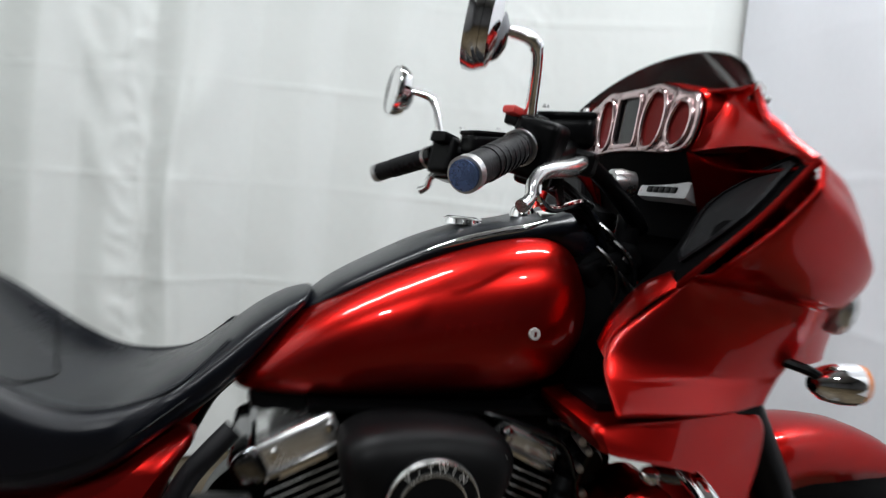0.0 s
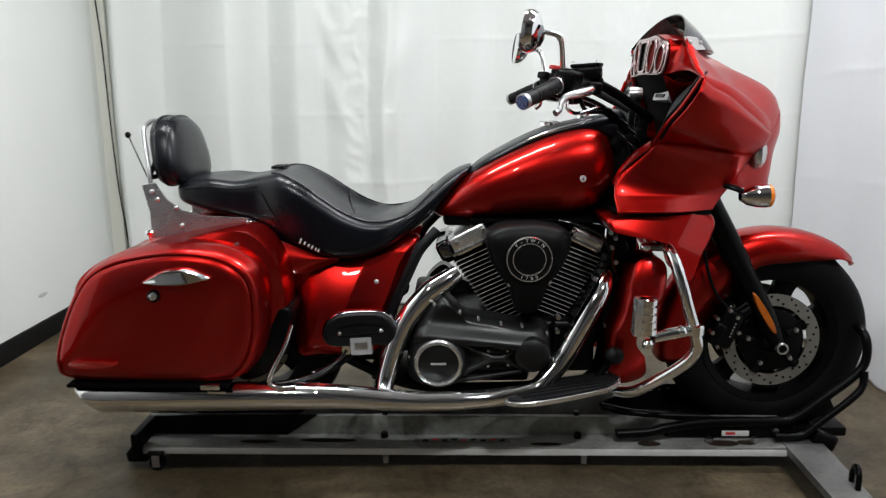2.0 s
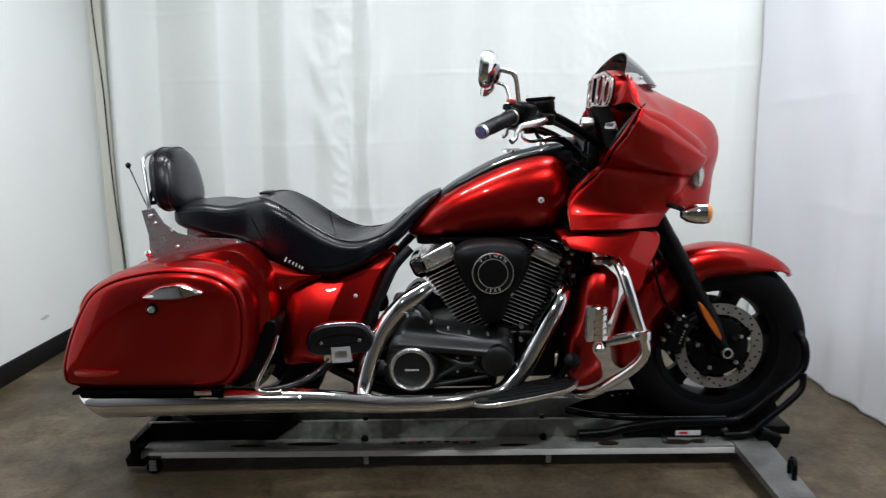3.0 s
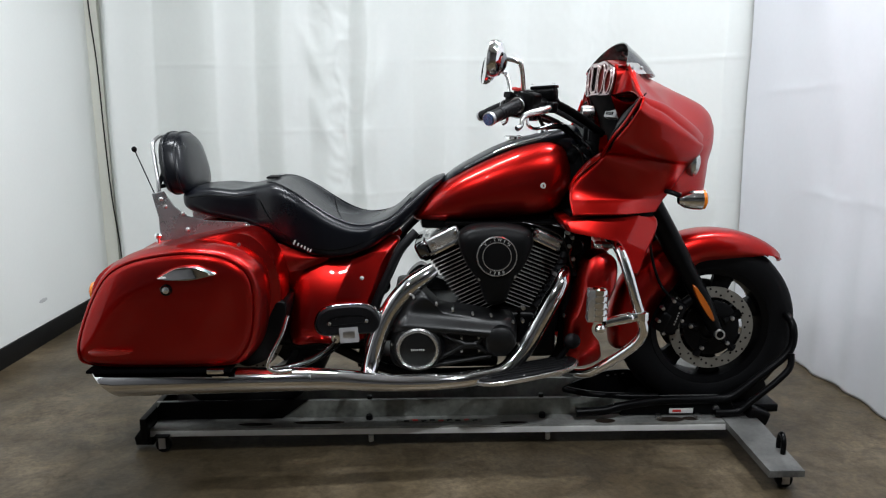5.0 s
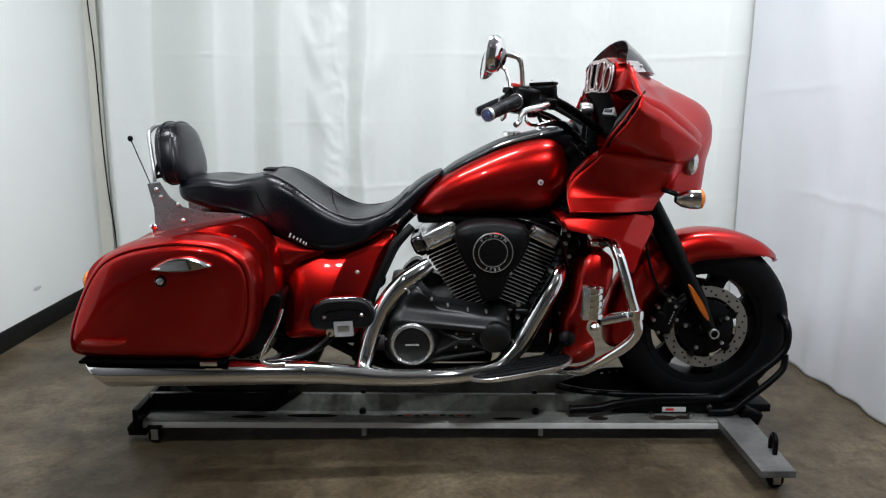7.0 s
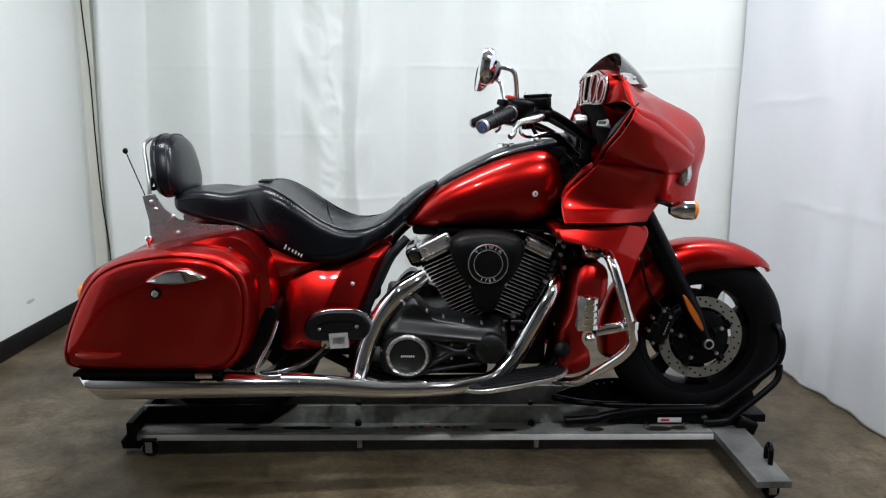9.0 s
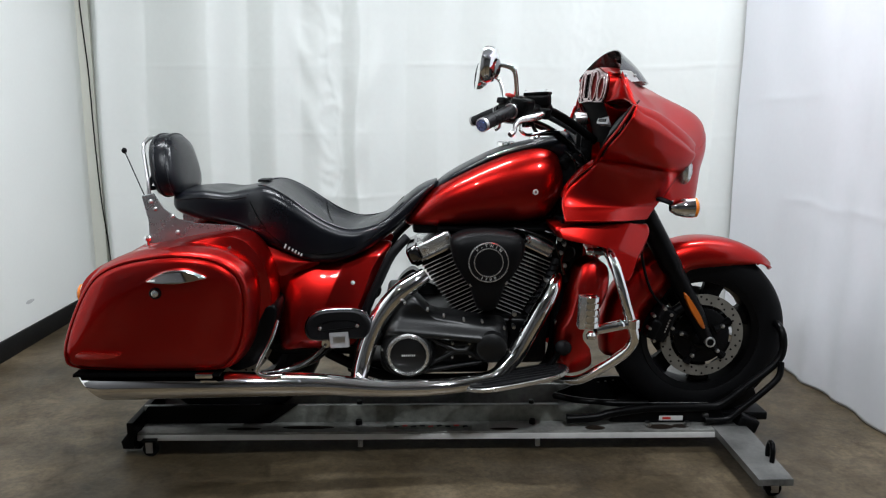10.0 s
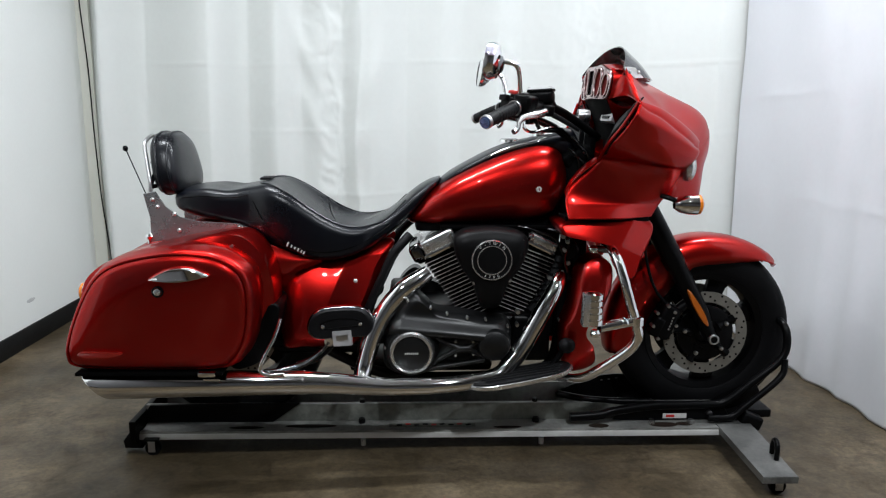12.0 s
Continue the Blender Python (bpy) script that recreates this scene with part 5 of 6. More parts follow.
for bx, by, bz, br in ((0.445, -0.20, 0.755, 0.007), (0.462, -0.19, 0.735, 0.006), (0.455, -0.18, 0.705, 0.006), (0.470, -0.17, 0.66, 0.007), (0.405, -0.19, 0.615, 0.006), (0.300, -0.215, 0.505, 0.007), (0.298, -0.22, 0.462, 0.006), (0.43, -0.16, 0.54, 0.006), (0.45, -0.16, 0.46, 0.006)):
    part("frame_bolt", lathe([(0, by - 0.006), (br, by - 0.005), (br * 1.15, by + 0.003), (br * 0.7, by + 0.03)], (bx, 0, bz), 10), STEEL, bike)
part("loose_wire", tube([(0.40, -0.17, 0.775), (0.44, -0.185, 0.765), (0.468, -0.18, 0.73), (0.455, -0.175, 0.68), (0.468, -0.17, 0.63)], 0.005, 26, 8), GLOSS, bike)
part("loose_wire", tube([(0.30, -0.17, 0.785), (0.35, -0.19, 0.775), (0.42, -0.19, 0.745), (0.45, -0.18, 0.69)], 0.004, 26, 8), GLOSS, bike)
part("radiator", block((0.52, 0, 0.56), (0.05, 0.22, 0.34), 0.01), BLACK, bike, "black radiator")
part("steering_head", tube([(0.52, 0, 0.80), (0.47, 0, 1.02)], 0.045, 10, 16), BLACK, bike)
part("tank_tunnel", block((0.22, 0, 0.775), (0.52, 0.16, 0.05), 0.02), BLACK, bike)
part("belly", block((-0.02, 0, 0.285), (0.50, 0.22, 0.05), 0.02), BLACK, bike)
part("swing_arm", tube([(-0.10, -0.12, 0.40), (-0.40, -0.125, 0.39), (-0.68, -0.125, 0.385)], 0.03, 16, 12), BLACK, bike)
part("rear_shock", tube([(-0.30, -0.09, 0.60), (-0.36, -0.10, 0.36)], 0.03, 8, 12), BLACK, bike)
part("coil_hose", tube([(0.445, -0.16, 0.68), (0.42, -0.175, 0.62), (0.39, -0.18, 0.56), (0.35, -0.18, 0.50)], 0.016, 30, 10), GRIP, bike)
for k in range(8):
    f = k / 7
    part("hose_coil", lathe([(0.014, -0.003), (0.019, 0), (0.014, 0.003)], (0.440 - 0.075 * f, -0.17 - 0.012 * f, 0.665 - 0.13 * f), 14, "z"), GLOSS, bike)
part("front_wiring", tube([(0.43, -0.12, 0.80), (0.47, -0.14, 0.75), (0.455, -0.15, 0.68), (0.48, -0.15, 0.60)], 0.010, 20, 8), BLACK, bike)
part("horn", lathe([(0, -0.165), (0.028, -0.162), (0.034, -0.15), (0.036, -0.12)], (0.475, 0, 0.70), 24), BLACK, bike)

# ---- exhaust ----
exhaust = group_of("exhaust", bike)
part("rear_pipe", tube([(0.004, -0.190, 0.632), (-0.030, -0.205, 0.612), (-0.078, -0.222, 0.580), (-0.130, -0.235, 0.522), (-0.174, -0.25, 0.440), (-0.203, -0.27, 0.345), (-0.212, -0.30, 0.300)], [0.026, 0.030, 0.032, 0.032, 0.031, 0.030, 0.028], 44, 18), CHROME, exhaust, "chrome rear header pipe")
part("front_pipe", tube([(0.440, -0.165, 0.625), (0.426, -0.205, 0.590), (0.382, -0.228, 0.515), (0.322, -0.24, 0.405), (0.275, -0.26, 0.348), (0.222, -0.285, 0.310), (0.10, -0.325, 0.300), (-0.02, -0.342, 0.299)], [0.024, 0.027, 0.030, 0.031, 0.029, 0.026, 0.026, 0.026], 60, 24), CHROME, exhaust, "chrome front header pipe")
part("pipe_seam", tube([(0.432, -0.230, 0.582), (0.398, -0.252, 0.512), (0.343, -0.265, 0.412), (0.312, -0.274, 0.368)], 0.0035, 24, 6), BLACK, exhaust)
part("muffler", tube([(0.02, -0.342, 0.299), (-0.10, -0.350, 0.300), (-0.20, -0.357, 0.308), (-0.30, -0.362, 0.318), (-0.42, -0.365, 0.322), (-0.70, -0.368, 0.322), (-0.955, -0.370, 0.322)], [0.0262, 0.0272, 0.030, 0.033, 0.037, 0.041, 0.045], 80, 28), CHROME, exhaust, "long chrome muffler")
tip = bmesh.new()
tr = []
for r, d, slant in ((0.0450, 0.060, 0.0), (0.0456, 0.03, 0.5), (0.0460, 0.0, 1.0), (0.0450, -0.003, 1.0), (0.0400, 0.0, 1.0), (0.0385, 0.03, 0.8), (0.036, 0.09, 0.0)):
    ring = []
    for k in range(32):
        c, sn = math.cos(2 * math.pi * k / 32), math.sin(2 * math.pi * k / 32)
        ring.append(Vector((-1.013 + d - 0.043 * sn * slant, -0.370 + r * c, 0.322 + r * sn)))
    tr.append(ring)
skin(tip, tr)
part("muffler_tip", tip, CHROME, exhaust, "slash-cut chrome muffler tip")
part("muffler_clamp", lathe([(0.034, -0.005), (0.0385, -0.003), (0.0385, 0.003), (0.034, 0.005)], (-0.385, -0.364, 0.321), 28, "x"), CHROME, exhaust)
part("muffler", tube([(0.30, 0.22, 0.30), (0.02, 0.30, 0.293), (-0.30, 0.34, 0.318), (-1.03, 0.36, 0.322)], [0.020, 0.024, 0.034, 0.045], 40, 20), CHROME, exhaust)

# ---- boards, bars, pegs ----
for s in (-1, 1):
    board = group_of("floorboard", bike)
    pts = spline([(0.125, 0.300), (0.150, 0.255), (0.22, 0.235), (0.34, 0.235), (0.43, 0.24), (0.468, 0.275), (0.462, 0.315), (0.42, 0.352), (0.30, 0.372), (0.20, 0.372), (0.145, 0.345)], 48, True)

    def tilt(x, y, h):
        return Vector((x, s * y, 0.289 + 0.16 * (x - 0.14) + 0.03 * (y - 0.235) + 0.6 * h))

    cx, cy = 0.30, 0.305
    for nm, mt, rows_ in (("board_base", BRIGHT, ((0.97, -0.018), (1.015, -0.010), (1.015, 0.004), (0.975, 0.008))), ("board_pad", GRIP, ((0.968, 0.006), (0.966, 0.016), (0.94, 0.020)))):
        part(nm, skin(bmesh.new(), [[tilt(cx + (p.x - cx) * k, cy + (p.y - cy) * k, h) for p in pts] for k, h in rows_]), mt, board)
    for k in range(5):
        y = 0.262 + 0.021 * k
        part("board_rib", tube([tilt(0.165 + 0.01 * abs(k - 2), y, 0.020), tilt(0.30, y, 0.021), tilt(0.44 - 0.008 * abs(k - 1), y, 0.020)], 0.005, 10, 8), RUBBER, board)
    part("board_mount", tube([tilt(0.30, 0.25, -0.01), (0.28, s * 0.15, 0.30)], 0.014, 6, 10), BLACK, board)
    peg = group_of("passenger_board", bike)
    pb = [(-0.386, 0.470), (-0.372, 0.510), (-0.335, 0.533), (-0.265, 0.541), (-0.205, 0.536), (-0.174, 0.507), (-0.165, 0.468), (-0.183, 0.441), (-0.215, 0.437), (-0.28, 0.435), (-0.345, 0.430), (-0.374, 0.440)]
    part("rim", pad(pb, s * 0.250, s * 0.270, 0.006, 64), SHELL, peg, "dark chrome edged folding passenger board")
    inner = [(-0.275 + (x + 0.275) * 0.95, 0.486 + (z - 0.486) * 0.91) for x, z in pb]
    part("rubber", pad(inner, s * 0.262, s * 0.280, 0.010, 64), GRIP, peg, "black rubber pad")
    part("groove", tube([(-0.340, s * 0.2795, 0.470), (-0.338, s * 0.2795, 0.485), (-0.31, s * 0.2795, 0.497), (-0.26, s * 0.2795, 0.503), (-0.215, s * 0.2795, 0.497), (-0.213, s * 0.2795, 0.482), (-0.27, s * 0.2795, 0.474), (-0.335, s * 0.2795, 0.466)], 0.003, 40, 8), BLACK, peg)
    for bx, bz in ((-0.334, 0.476), (-0.214, 0.485)):
        part("screw", ball((bx, s * 0.281, bz), (0.007, 0.005, 0.007), seg=12), CHROME, peg)
    part("tab", block((-0.272, s * 0.272, 0.438), (0.062, 0.022, 0.052), 0.004, (0, -4, 0)), SILVER, peg, "silver hinge tab")
    part("tab_window", block((-0.272, s * 0.2835, 0.440), (0.038, 0.002, 0.022), 0.001, (0, -4, 0)), STEEL, peg)
    part("mount", tube([(-0.272, s * 0.26, 0.43), (-0.28, s * 0.18, 0.42)], 0.012, 6, 8), BLACK, peg)
    part("chrome_lug", lathe([(0, -0.012), (0.014, -0.012), (0.017, -0.008), (0.017, 0.008)], (-0.318, s * 0.245, 0.418), 18), CHROME, peg)
    part("crash_bar", tube([(0.578, s * 0.21, 0.742), (0.584, s * 0.27, 0.730), (0.594, s * 0.318, 0.702), (0.612, s * 0.345, 0.640), (0.632, s * 0.355, 0.570), (0.650, s * 0.355, 0.515), (0.662, s * 0.352, 0.462), (0.638, s * 0.34, 0.412), (0.570, s * 0.305, 0.345), (0.510, s * 0.26, 0.292), (0.450, s * 0.18, 0.268)], 0.0165, 72, 14), CHROME, bike, "chrome engine guard bar")
    part("bar_bracket", tube([(0.540, s * 0.245, 0.724), (0.585, s * 0.262, 0.722)], [0.010, 0.012, 0.010], 8, 12), SHELL, bike, "dark chrome bar bracket")
    part("bracket_end", ball((0.534, s * 0.250, 0.722), (0.017, 0.014, 0.014), seg=16), CHROME, bike)
    hp = group_of("highway_peg", bike)
    rings_ = [(0.0, -0.050), (0.017, -0.050)]
    for k in range(5):
        z0 = -0.048 + 0.0205 * k
        rings_ += [(0.021, z0), (0.0265, z0 + 0.003), (0.0265, z0 + 0.016), (0.021, z0 + 0.019)]
    part("peg_body", lathe(rings_ + [(0.017, 0.056), (0.0, 0.056)], (0.510, s * 0.392, 0.561), 24, "z"), CHROME, hp, "ribbed chrome highway peg")
    part("peg_side", block((0.484, s * 0.392, 0.562), (0.020, 0.042, 0.102), 0.004, (0, 2, 0)), BRIGHT, hp)
    part("peg_arm", tube([(0.530, s * 0.385, 0.500), (0.575, s * 0.372, 0.506), (0.645, s * 0.36, 0.514)], [0.014, 0.016, 0.014], 12, 10), CHROME, hp)
    part("peg_clamp", lathe([(0.018, -0.016), (0.025, -0.012), (0.025, 0.012), (0.018, 0.016)], (0.652, s * 0.355, 0.515), 20, "z"), CHROME, hp)
    part("arm_knuckle", ball((0.612, s * 0.366, 0.512), (0.018, 0.018, 0.017), seg=14), CHROME, hp)
    part("peg_foot", lathe([(0, -0.012), (0.014, -0.012), (0.016, 0.0), (0.010, 0.01)], (0.516, s * 0.392, 0.488), 18, "z"), CHROME, hp)
part("shift_rod", tube([(-0.318, -0.25, 0.418), (-0.345, -0.255, 0.385), (-0.40, -0.30, 0.358), (-0.47, -0.35, 0.352), (-0.505, -0.37, 0.362)], [0.009, 0.007, 0.010, 0.012, 0.006], 30, 10), SHELL, bike)
part("linkage", tube([(-0.30, -0.20, 0.40), (-0.36, -0.24, 0.36), (-0.42, -0.27, 0.345)], 0.012, 14, 10), GLOSS, bike)
part("brake_pedal", tube([(0.40, -0.27, 0.33), (0.43, -0.27, 0.37), (0.448, -0.275, 0.405)], 0.010, 12, 8), BLACK, bike)
part("pedal_pad", ball((0.452, -0.285, 0.412), (0.028, 0.022, 0.026), seg=16), GRIP, bike, "black rubber pedal pad")

# ---- handlebar, controls, mirrors ----
bars = group_of("handlebar", bike)
bars.location.y = -0.015
for s in (-1, 1):
    part("bar", tube([(0.575, s * 0.05, 1.070), (0.495, s * 0.1154, 1.120), (0.403, s * 0.178, 1.166), (0.332, s * 0.2405, 1.181), (0.267, s * 0.2982, 1.170), (0.178, s * 0.4088, 1.131)], 0.0135, 40, 12), BLACK, bars)
    part("riser", tube([(0.545, s * 0.055, 1.00), (0.550, s * 0.055, 1.09)], 0.020, 6, 12), BLACK, bars)
    part("grip", tube([(0.262, s * 0.303, 1.167), (0.221, s * 0.3531, 1.151), (0.180, s * 0.4021, 1.132)], [0.0195, 0.0190, 0.0185], 14, 20), GRIP, bars, "black rubber grip")
    for k in range(7):
        f = 0.12 + 0.11 * k
        a, b = Vector((0.262, s * 0.303, 1.167)), Vector((0.180, s * 0.4021, 1.132))
        p, q = a.lerp(b, f), a.lerp(b, f + 0.035)
        part("grip_ring", tube([p, q], 0.0204, 4, 20), GRIP, bars)
    part("bar_end", tube([(0.184, s * 0.3973, 1.134), (0.168, s * 0.4165, 1.127)], 0.0192, 5, 20), GRIP, bars)
    part("end_ring", tube([(0.170, s * 0.4146, 1.1278), (0.163, s * 0.4228, 1.1248)], 0.0204, 4, 20), STEEL, bars)
    part("end_plug", tube([(0.1655, s * 0.4204, 1.1258), (0.1605, s * 0.4257, 1.1238)], 0.0170, 4, 20), BLUEEND, bars)
    part("grip_collar", tube([(0.270, s * 0.2934, 1.170), (0.258, s * 0.3078, 1.165)], 0.0225, 5, 20), GLOSS, bars)
    part("collar_rim", tube([(0.2605, s * 0.305, 1.1663), (0.2570, s * 0.3093, 1.1648)], 0.0232, 4, 20), STEEL, bars)
    part("switch_housing", block((0.295, s * 0.2742, 1.168), (0.060, 0.058, 0.076), 0.012, (0, 12, s * 38), seg=3), BLACK, bars, "black switch housing")
    part("switch_lower", block((0.300, s * 0.2742, 1.140), (0.050, 0.050, 0.040), 0.010, (0, 12, s * 38), seg=3), GLOSS, bars)
    part("reservoir", block((0.352, s * 0.2232, 1.198), (0.080, 0.052, 0.042), 0.014, (0, -3, s * 24), seg=3), BLACK, bars, "black brake fluid reservoir")
    part("reservoir_cap", block((0.352, s * 0.2232, 1.219), (0.080, 0.052, 0.010), 0.0045, (0, -3, s * 24)), BLACK, bars)
    for k in (-1, 1):
        part("cap_screw", lathe([(0, 0.004), (0.004, 0.004), (0.005, 0.0)], (0.346 + 0.034 * k, s * (0.232 - 0.012 * k), 1.2275 + 0.002 * k), 10, "z"), STEEL, bars)
    part("lever", tube([(0.376, s * 0.2501, 1.162), (0.335, s * 0.2886, 1.148), (0.290, s * 0.3223, 1.140), (0.271, s * 0.3367, 1.125), (0.266, s * 0.3434, 1.106), (0.253, s * 0.354, 1.096)], [0.009, 0.012, 0.0095, 0.008, 0.0075, 0.009], 36, 12), BRIGHT, bars, "polished alloy lever")
    part("master_cylinder", tube([(0.390, s * 0.1972, 1.175), (0.345, s * 0.2405, 1.168), (0.300, s * 0.279, 1.158)], [0.018, 0.022, 0.020], 12, 14), BLACK, bars)
    part("lever_bracket", block((0.363, s * 0.2463, 1.160), (0.050, 0.034, 0.034), 0.008, (0, 10, s * 38), seg=3), BLACK, bars)
    part("switch_block", block((0.283, s * 0.2597, 1.203), (0.050, 0.040, 0.022), 0.006, (0, 12, s * 40)), BLACK, bars)
    part("switch_button", block((0.272, s * 0.2886, 1.186), (0.016, 0.012, 0.014), 0.003, (0, 12, s * 38)), GLOSS, bars)
    part("clamp_bolt", ball((0.352, s * 0.2617, 1.150), (0.012, 0.010, 0.012), seg=12), CHROME, bars)
    mirror = group_of("mirror", bars)
    part("stem", tube([(0.281, s * 0.2886, 1.190), (0.278, s * 0.2982, 1.222), (0.272, s * 0.3194, 1.262), (0.264, s * 0.3338, 1.284), (0.250, s * 0.3367, 1.2935), (0.214, s * 0.3329, 1.300)], [0.0085, 0.0075, 0.007, 0.0075, 0.007, 0.0055], 44, 12), CHROME, mirror, "chrome mirror stem")
    part("stem_nut", lathe([(0.008, -0.010), (0.0125, -0.009), (0.0125, 0.008), (0.008, 0.010)], (0.281, s * 0.2896, 1.203), 6, "z"), CHROME, mirror)
    part("stem_joint", ball((0.264, s * 0.3329, 1.2855), (0.0095, 0.0095, 0.0095), seg=14), CHROME, mirror)
    oval = spline([(-0.030, -0.055, 0), (0.018, -0.060, 0), (0.052, -0.030, 0), (0.058, 0.020, 0), (0.036, 0.058, 0), (-0.018, 0.066, 0), (-0.052, 0.040, 0), (-0.054, -0.015, 0)], 40, True)
    oval = [p * 0.82 for p in oval]
    frame_m = Matrix.Translation((0.190, s * 0.3521, 1.297)) @ pose(0, 0, 0, 0, 8, 12 if s > 0 else -22)

    def mring(k, d):
        return [frame_m @ Vector((d, s * p.x * k, p.y * k)) for p in oval]

    part("mirror_shell", skin(bmesh.new(), [mring(0.96, -0.010), mring(1.0, -0.008), mring(1.0, 0.004), mring(0.90, 0.014), mring(0.6, 0.021), mring(0.2, 0.024)]), CHROME, mirror, "chrome oval mirror shell")
    part("mirror_rim", skin(bmesh.new(), [mring(0.94, -0.0125), mring(1.01, -0.0125), mring(1.03, -0.006), mring(1.03, 0.001), mring(0.99, 0.005)], caps=False), CHROME, mirror, "chrome mirror rim")
    part("mirror_pivot", skin(bmesh.new(), [[frame_m @ Vector((d, s * (0.034 * k * math.cos(2 * math.pi * q / 20) - 0.008), 0.036 * k * math.sin(2 * math.pi * q / 20) - 0.006)) for q in range(20)] for k, d in ((0.9, 0.016), (0.72, 0.0245), (0.34, 0.031))]), SHELL, mirror, "dark stem mount on the mirror back")
    part("mirror_glass", skin(bmesh.new(), [mring(0.93, -0.009), mring(0.93, -0.0115), mring(0.90, -0.012)]), CHROME, mirror, "mirror glass")
    if s > 0:
        steer = Matrix.Translation((0.50, 0, 0)) @ pose(0, 0, 0, 0, 0, -4.7) @ Matrix.Translation((-0.50, 0, 0))
        for ob in bars.children:
            if ob not in near_half:
                ob.matrix_basis = steer @ ob.matrix_basis
    near_half = list(bars.children)
part("kill_switch", block((0.262, -0.272, 1.212), (0.030, 0.020, 0.010), 0.003, (0, 10, 30)), REDINK, bars, "red kill switch")
for k, (dy, dz) in enumerate(((0.02, -0.01), (0.045, -0.022))):
    part("cable", tube([(0.330, -0.25 + dy, 1.15 + dz), (0.40, -0.19 + dy, 1.125 + dz), (0.47, -0.11 + dy, 1.085 + dz), (0.52, -0.08 + dy, 1.02 + dz), (0.53, -0.07 + dy, 0.94)], 0.0065, 26, 8), BLACK, bars)
part("throttle_cable", tube([(0.326, -0.275, 1.140), (0.352, -0.24, 1.10), (0.43, -0.13, 1.09), (0.49, -0.07, 1.05)], 0.006, 24, 8), BLACK, bars)
part("chrome_cable", tube([(0.291, -0.300, 1.131), (0.291, -0.307, 1.107), (0.321, -0.280, 1.094), (0.382, -0.230, 1.106), (0.435, -0.150, 1.101)], 0.005, 30, 8), CHROME, bars)
for k, (ax, ay, az) in enumerate(((0.505, -0.10, 1.045), (0.525, -0.115, 1.020), (0.515, -0.125, 0.985), (0.54, -0.12, 0.965), (0.49, -0.13, 1.01))):
    part("clip", block((ax, ay, az), (0.030, 0.012, 0.010), 0.003, (20 * k, 35, 15 * k)), STEEL if k % 2 else GLOSS, bars)
    part("wire", tube([(ax - 0.03, ay, az + 0.03), (ax, ay - 0.012, az), (ax + 0.01, ay, az - 0.05), (ax - 0.02, ay + 0.02, az - 0.09)], 0.0045, 16, 8), GLOSS, bars)
part("triple_clamp", block((0.50, 0, 1.01), (0.10, 0.24, 0.04), 0.012, (0, -28, 0), seg=3), MATTE, bars)
part("steering_cover", block((0.52, 0, 0.93), (0.12, 0.20, 0.14), 0.03, (0, -28, 0), seg=3), BLACK, bars)
part("knob", lathe([(0, -0.014), (0.012, -0.014), (0.014, -0.020), (0.021, -0.018), (0.023, 0.0), (0.020, 0.02)], (0.520, -0.070, 1.142), 28, "x"), STEEL, bars)

# ---- dolly and wheel chock under the motorcycle ----
dolly = tagged(group_of("motorcycle_dolly"), "low grey steel motorcycle dolly with black casters on the concrete", "dolly")
for s in (-1, 1):
    rail = bmesh.new()
    sec = [(-0.187, 0.053), (-0.187, 0.079), (-0.104, 0.080), (-0.104, 0.142), (-0.090, 0.142), (-0.090, 0.050), (-0.094, 0.050), (-0.094, 0.136), (-0.099, 0.136), (-0.099, 0.074), (-0.182, 0.073), (-0.182, 0.053)]
    skin(rail, [[Vector((x, -s * y, z)) for y, z in sec] for x in (-0.978, 1.02)])
    part("side_rail", rail, RAILPAINT, dolly, "worn grey steel rail", 20)
    # near lip is bright; far lip and both upright walls use the darker steel
    part("rail_lip", block((0.02, s * 0.1905, 0.063), (1.99, 0.003, 0.019), 0.001, (s * 12, 0, 0)), MACHINED if s < 0 else RAILDARK, dolly, "worn rail edge, bright on the near rail and dark on the far")
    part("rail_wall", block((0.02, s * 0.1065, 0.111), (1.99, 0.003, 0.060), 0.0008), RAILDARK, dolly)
    for bx in (-0.227, 0.385):
        part("rail_bolt", lathe([(0, 0.016), (0.010, 0.016), (0.012, 0.010), (0.012, 0.0)], (bx, s * 0.125, 0.080), 14, "z"), BLACK, dolly)
        part("rail_bolt", lathe([(0, -0.022), (0.009, -0.022), (0.009, 0.0)], (bx + 0.01, s * 0.19, 0.05), 12, "z"), STEEL, dolly)
        part("wall_bolt", lathe([(0, 0.012), (0.009, 0.012), (0.010, 0.0)], (bx, s * 0.09, 0.142), 12, "z"), BLACK, dolly)
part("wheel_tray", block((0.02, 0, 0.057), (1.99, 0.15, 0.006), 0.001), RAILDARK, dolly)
part("rear_end_plate", block((-0.985, 0, 0.085), (0.022, 0.44, 0.09), 0.004), BLACK, dolly)
arm = bmesh.new()
sec = [(1.015, 0.060), (1.015, 0.083), (1.135, 0.083), (1.135, 0.060), (1.129, 0.060), (1.129, 0.077), (1.021, 0.077), (1.021, 0.060)]
skin(arm, [[Vector((1.015 + (x - 1.015) * (1 - 0.12 * f) - 0.008 * f, y, z)) for x, z in sec] for f, y in ((0, 0.54), (0, -0.21), (1, -0.54))])
part("cross_arm", arm, ARMPAINT, dolly, "grey steel outrigger arm", 20)
part("arm_lip", block((1.060, -0.542, 0.072), (0.108, 0.005, 0.022), 0.002), ARMPAINT, dolly)
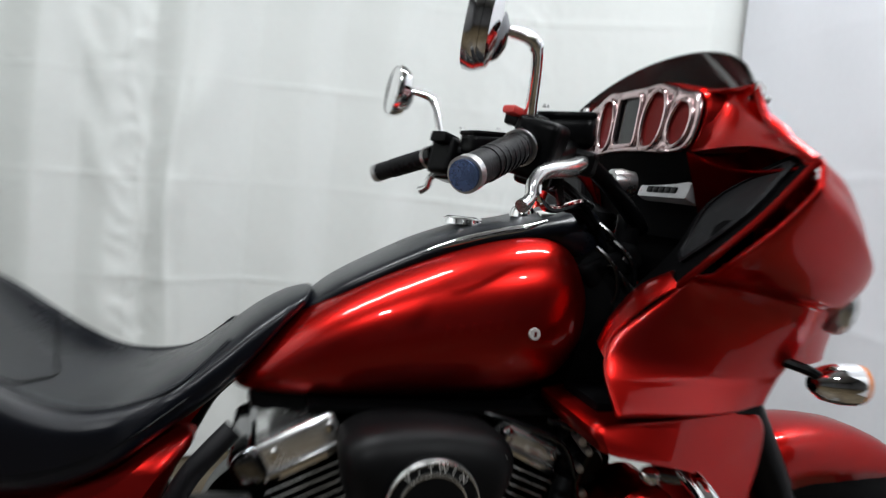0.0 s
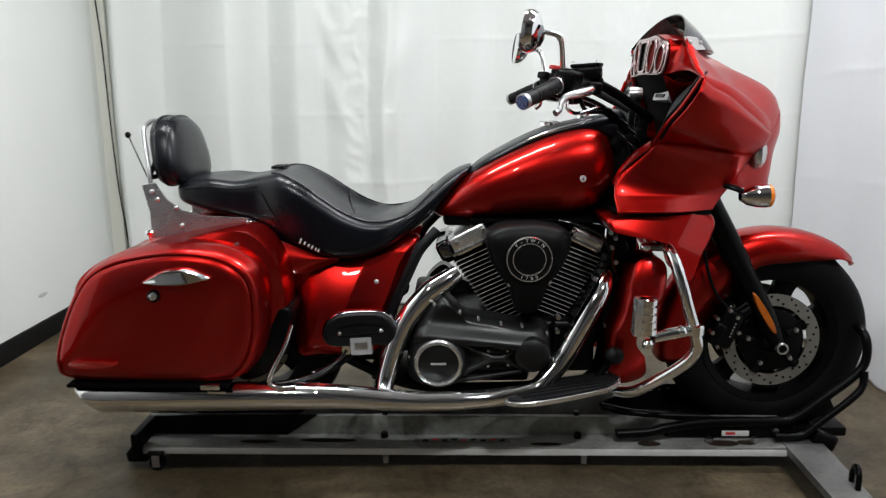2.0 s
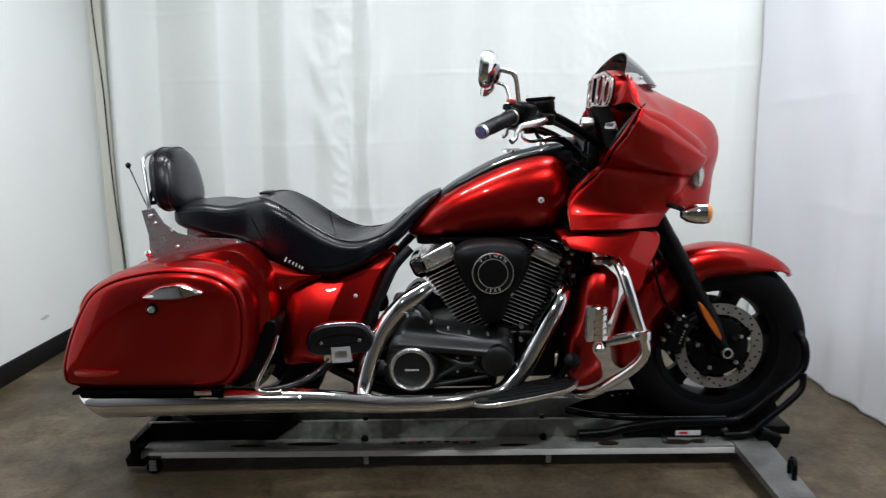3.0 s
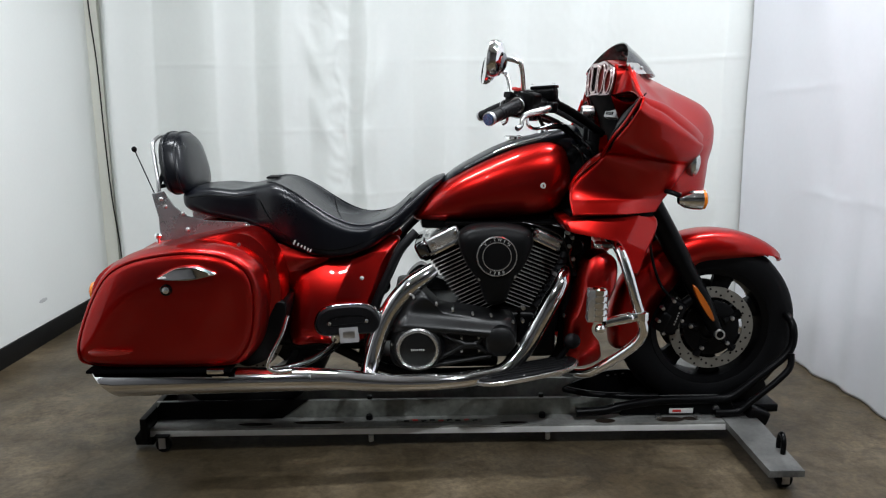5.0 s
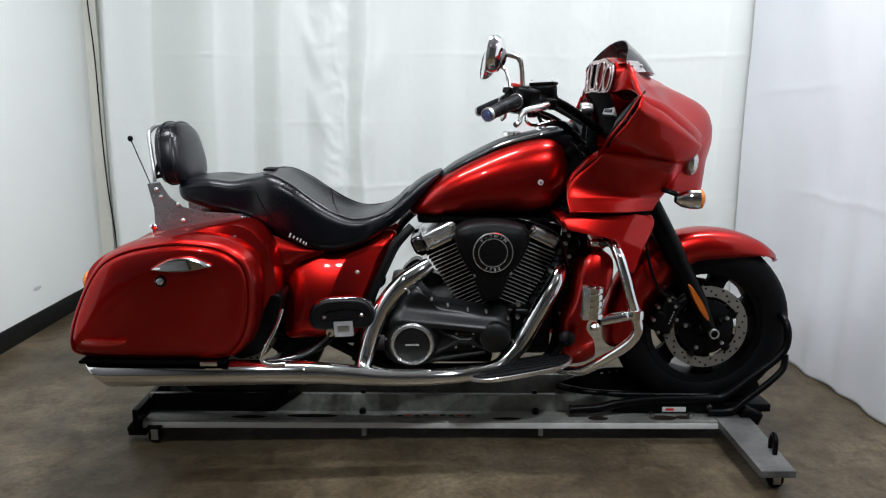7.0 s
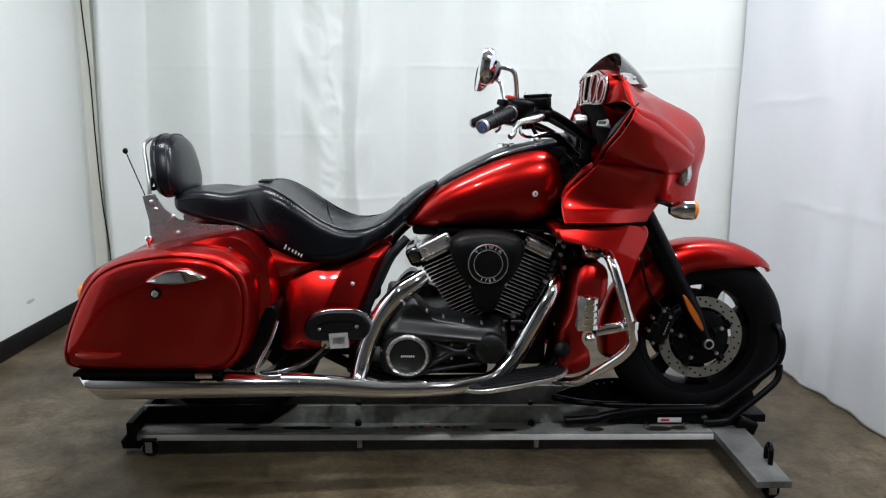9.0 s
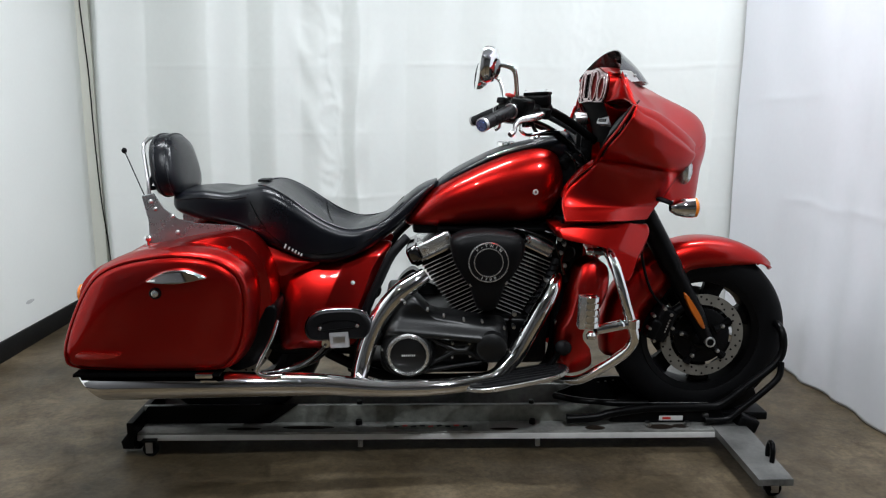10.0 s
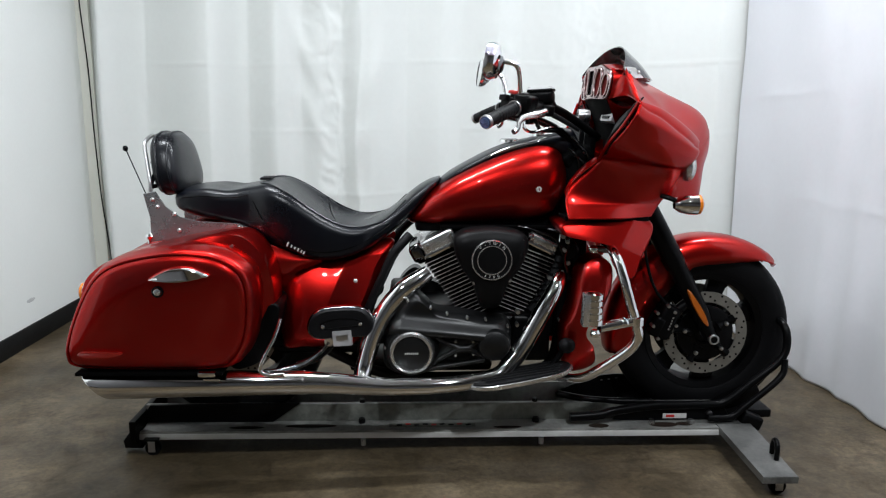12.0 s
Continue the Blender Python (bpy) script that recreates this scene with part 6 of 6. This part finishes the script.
hook = tube([(1.098, -0.435, 0.083), (1.098, -0.435, 0.120), (1.101, -0.42, 0.138), (1.105, -0.40, 0.134), (1.105, -0.39, 0.112), (1.105, -0.39, 0.083)], 0.008, 30, 10)
part("tie_hook", hook, BLACK, dolly, "black steel tie-down loop")


def caster(x, y, r=0.026):
    c = group_of("caster", dolly)
    part("caster_wheel", lathe([(0.0, -0.012), (r * 0.9, -0.012), (r, -0.008), (r, 0.008), (r * 0.9, 0.012), (0, 0.012)], (x, y, r), 24), RUBBER, c)
    part("caster_fork", block((x, y - 0.017, r + 0.012), (0.024, 0.004, 0.045), 0.002), STEEL, c)
    part("caster_fork", block((x, y + 0.017, r + 0.012), (0.024, 0.004, 0.045), 0.002), STEEL, c)
    part("caster_plate", block((x, y, r + 0.034), (0.05, 0.05, 0.006), 0.002), BLACK, c)


for cx, cy in ((1.080, -0.485), (1.080, 0.485), (-0.93, -0.19), (-0.93, 0.19)):
    caster(cx, cy)
for s in (-1, 1):
    bm = pad([(-1.035, 0.012), (-1.040, 0.040), (-1.005, 0.085), (-0.970, 0.080), (-0.975, 0.012)], s * 0.13, s * 0.175, 0.008, smooth=False)
    part("end_foot", bm, BLACK, dolly, "black end foot")
# thin black wedge in front of the rail wall, below the rear wheel
part("rear_cradle", pad([(-1.0, 0.085), (-0.96, 0.146), (-0.44, 0.150), (-0.535, 0.082)], -0.108, -0.118, 0.003, smooth=False), BLACK, dolly, "flat black wedge along the rear of the rail")
part("rail_stain", block((0.02, -0.150, 0.0806), (0.30, 0.03, 0.0012), 0.0003), RAILDARK, dolly)
for k in range(9):
    part("rail_print", block((-0.095 + 0.030 * k, -0.150 + 0.006 * (k % 2), 0.0816), (0.018, 0.012, 0.0008), 0.0002, (0, 0, 10 * (k % 3))), REDINK if k % 3 == 1 else BLACK, dolly)

for gx, gy, w, d in ((0.60, -0.165, 0.036, 0.018), (0.83, -0.160, 0.050, 0.020), (0.905, -0.155, 0.030, 0.016), (-0.40, -0.150, 0.09, 0.014), (0.28, -0.170, 0.05, 0.010), (-0.62, -0.160, 0.06, 0.012)):
    part("grime", ball((gx, gy, 0.0803), (w, d, 0.0012), seg=20), GRIME, dolly)
for bx in (0.79, 0.93):
    part("rail_nut", lathe([(0, 0.014), (0.011, 0.014), (0.013, 0.010), (0.013, 0.0)], (bx, -0.150, 0.080), 6, "z"), STEEL, dolly)
chock = tagged(group_of("wheel_chock"), "black tubular wheel chock holding the front wheel on the dolly", "wheel chock")
for s in (-1, 1):
    part("side_bar", tube([(0.500, s * 0.155, 0.108), (0.60, s * 0.155, 0.115), (0.66, s * 0.150, 0.128), (0.80, s * 0.135, 0.140), (0.98, s * 0.13, 0.140), (1.055, s * 0.13, 0.150), (1.15, s * 0.13, 0.225), (1.235, s * 0.125, 0.295), (1.262, s * 0.12, 0.340), (1.264, s * 0.11, 0.395), (1.258, s * 0.08, 0.425), (1.258, 0.0, 0.432)], [0.0165, 0.0155, 0.0145, 0.0135, 0.013], 70, 12), BLACK, chock)
    part("foot_bar", tube([(0.99, s * 0.155, 0.100), (1.07, s * 0.155, 0.105), (1.12, s * 0.155, 0.145), (1.20, s * 0.155, 0.215), (1.243, s * 0.15, 0.262), (1.25, s * 0.14, 0.31)], 0.0115, 40, 12), BLACK, chock)
part("front_bar", tube([(0.470, -0.06, 0.158), (0.56, -0.09, 0.150), (0.66, -0.10, 0.145), (0.80, -0.11, 0.145)], 0.012, 20, 10), BLACK, chock)
part("cradle", block((0.98, 0, 0.100), (0.50, 0.24, 0.030), 0.006), BLACK, chock)
part("cradle_back", block((1.10, 0, 0.14), (0.20, 0.20, 0.05), 0.010, (0, -25, 0)), BLACK, chock)
part("cradle_side", pad([(0.66, 0.085), (0.70, 0.140), (0.80, 0.152), (0.92, 0.140), (1.05, 0.140), (1.08, 0.085)], -0.118, -0.128, 0.003, smooth=False), BLACK, chock)
part("label", block((0.878, -0.1305, 0.099), (0.085, 0.0012, 0.018), 0.0004), WHITEINK, chock, "small white and red label")
part("label_print", block((0.862, -0.1314, 0.099), (0.030, 0.0008, 0.009), 0.0002), REDINK, chock)
part("guard_plate", pad([(0.50, 0.10), (0.58, 0.155), (0.68, 0.182), (0.78, 0.175), (0.86, 0.10)], 0.060, 0.072, 0.006), BLACK, chock)
for k in range(3):
    part("guard_hole", ball((0.66 + 0.028 * k, 0.058, 0.162 + 0.004 * k), (0.006, 0.003, 0.003), seg=10), STEEL, chock)
part("pivot_bolt", lathe([(0, -0.142), (0.010, -0.141), (0.011, -0.128)], (1.00, 0, 0.110), 14), STEEL, chock)
for s in (-1, 1):
    part("mount_foot", block((1.145, s * 0.12, 0.085), (0.075, 0.09, 0.05), 0.012, (0, 20, 0), seg=3), BLACK, chock)


# keep every thing at three levels: thing, part, sub-part
def level(ob):
    n = 1
    while ob.parent:
        ob, n = ob.parent, n + 1
    return n


for ob in list(scene.objects):
    while level(ob) > 3:
        top = ob
        while top.parent:
            top = top.parent
        ob.parent.parent = top
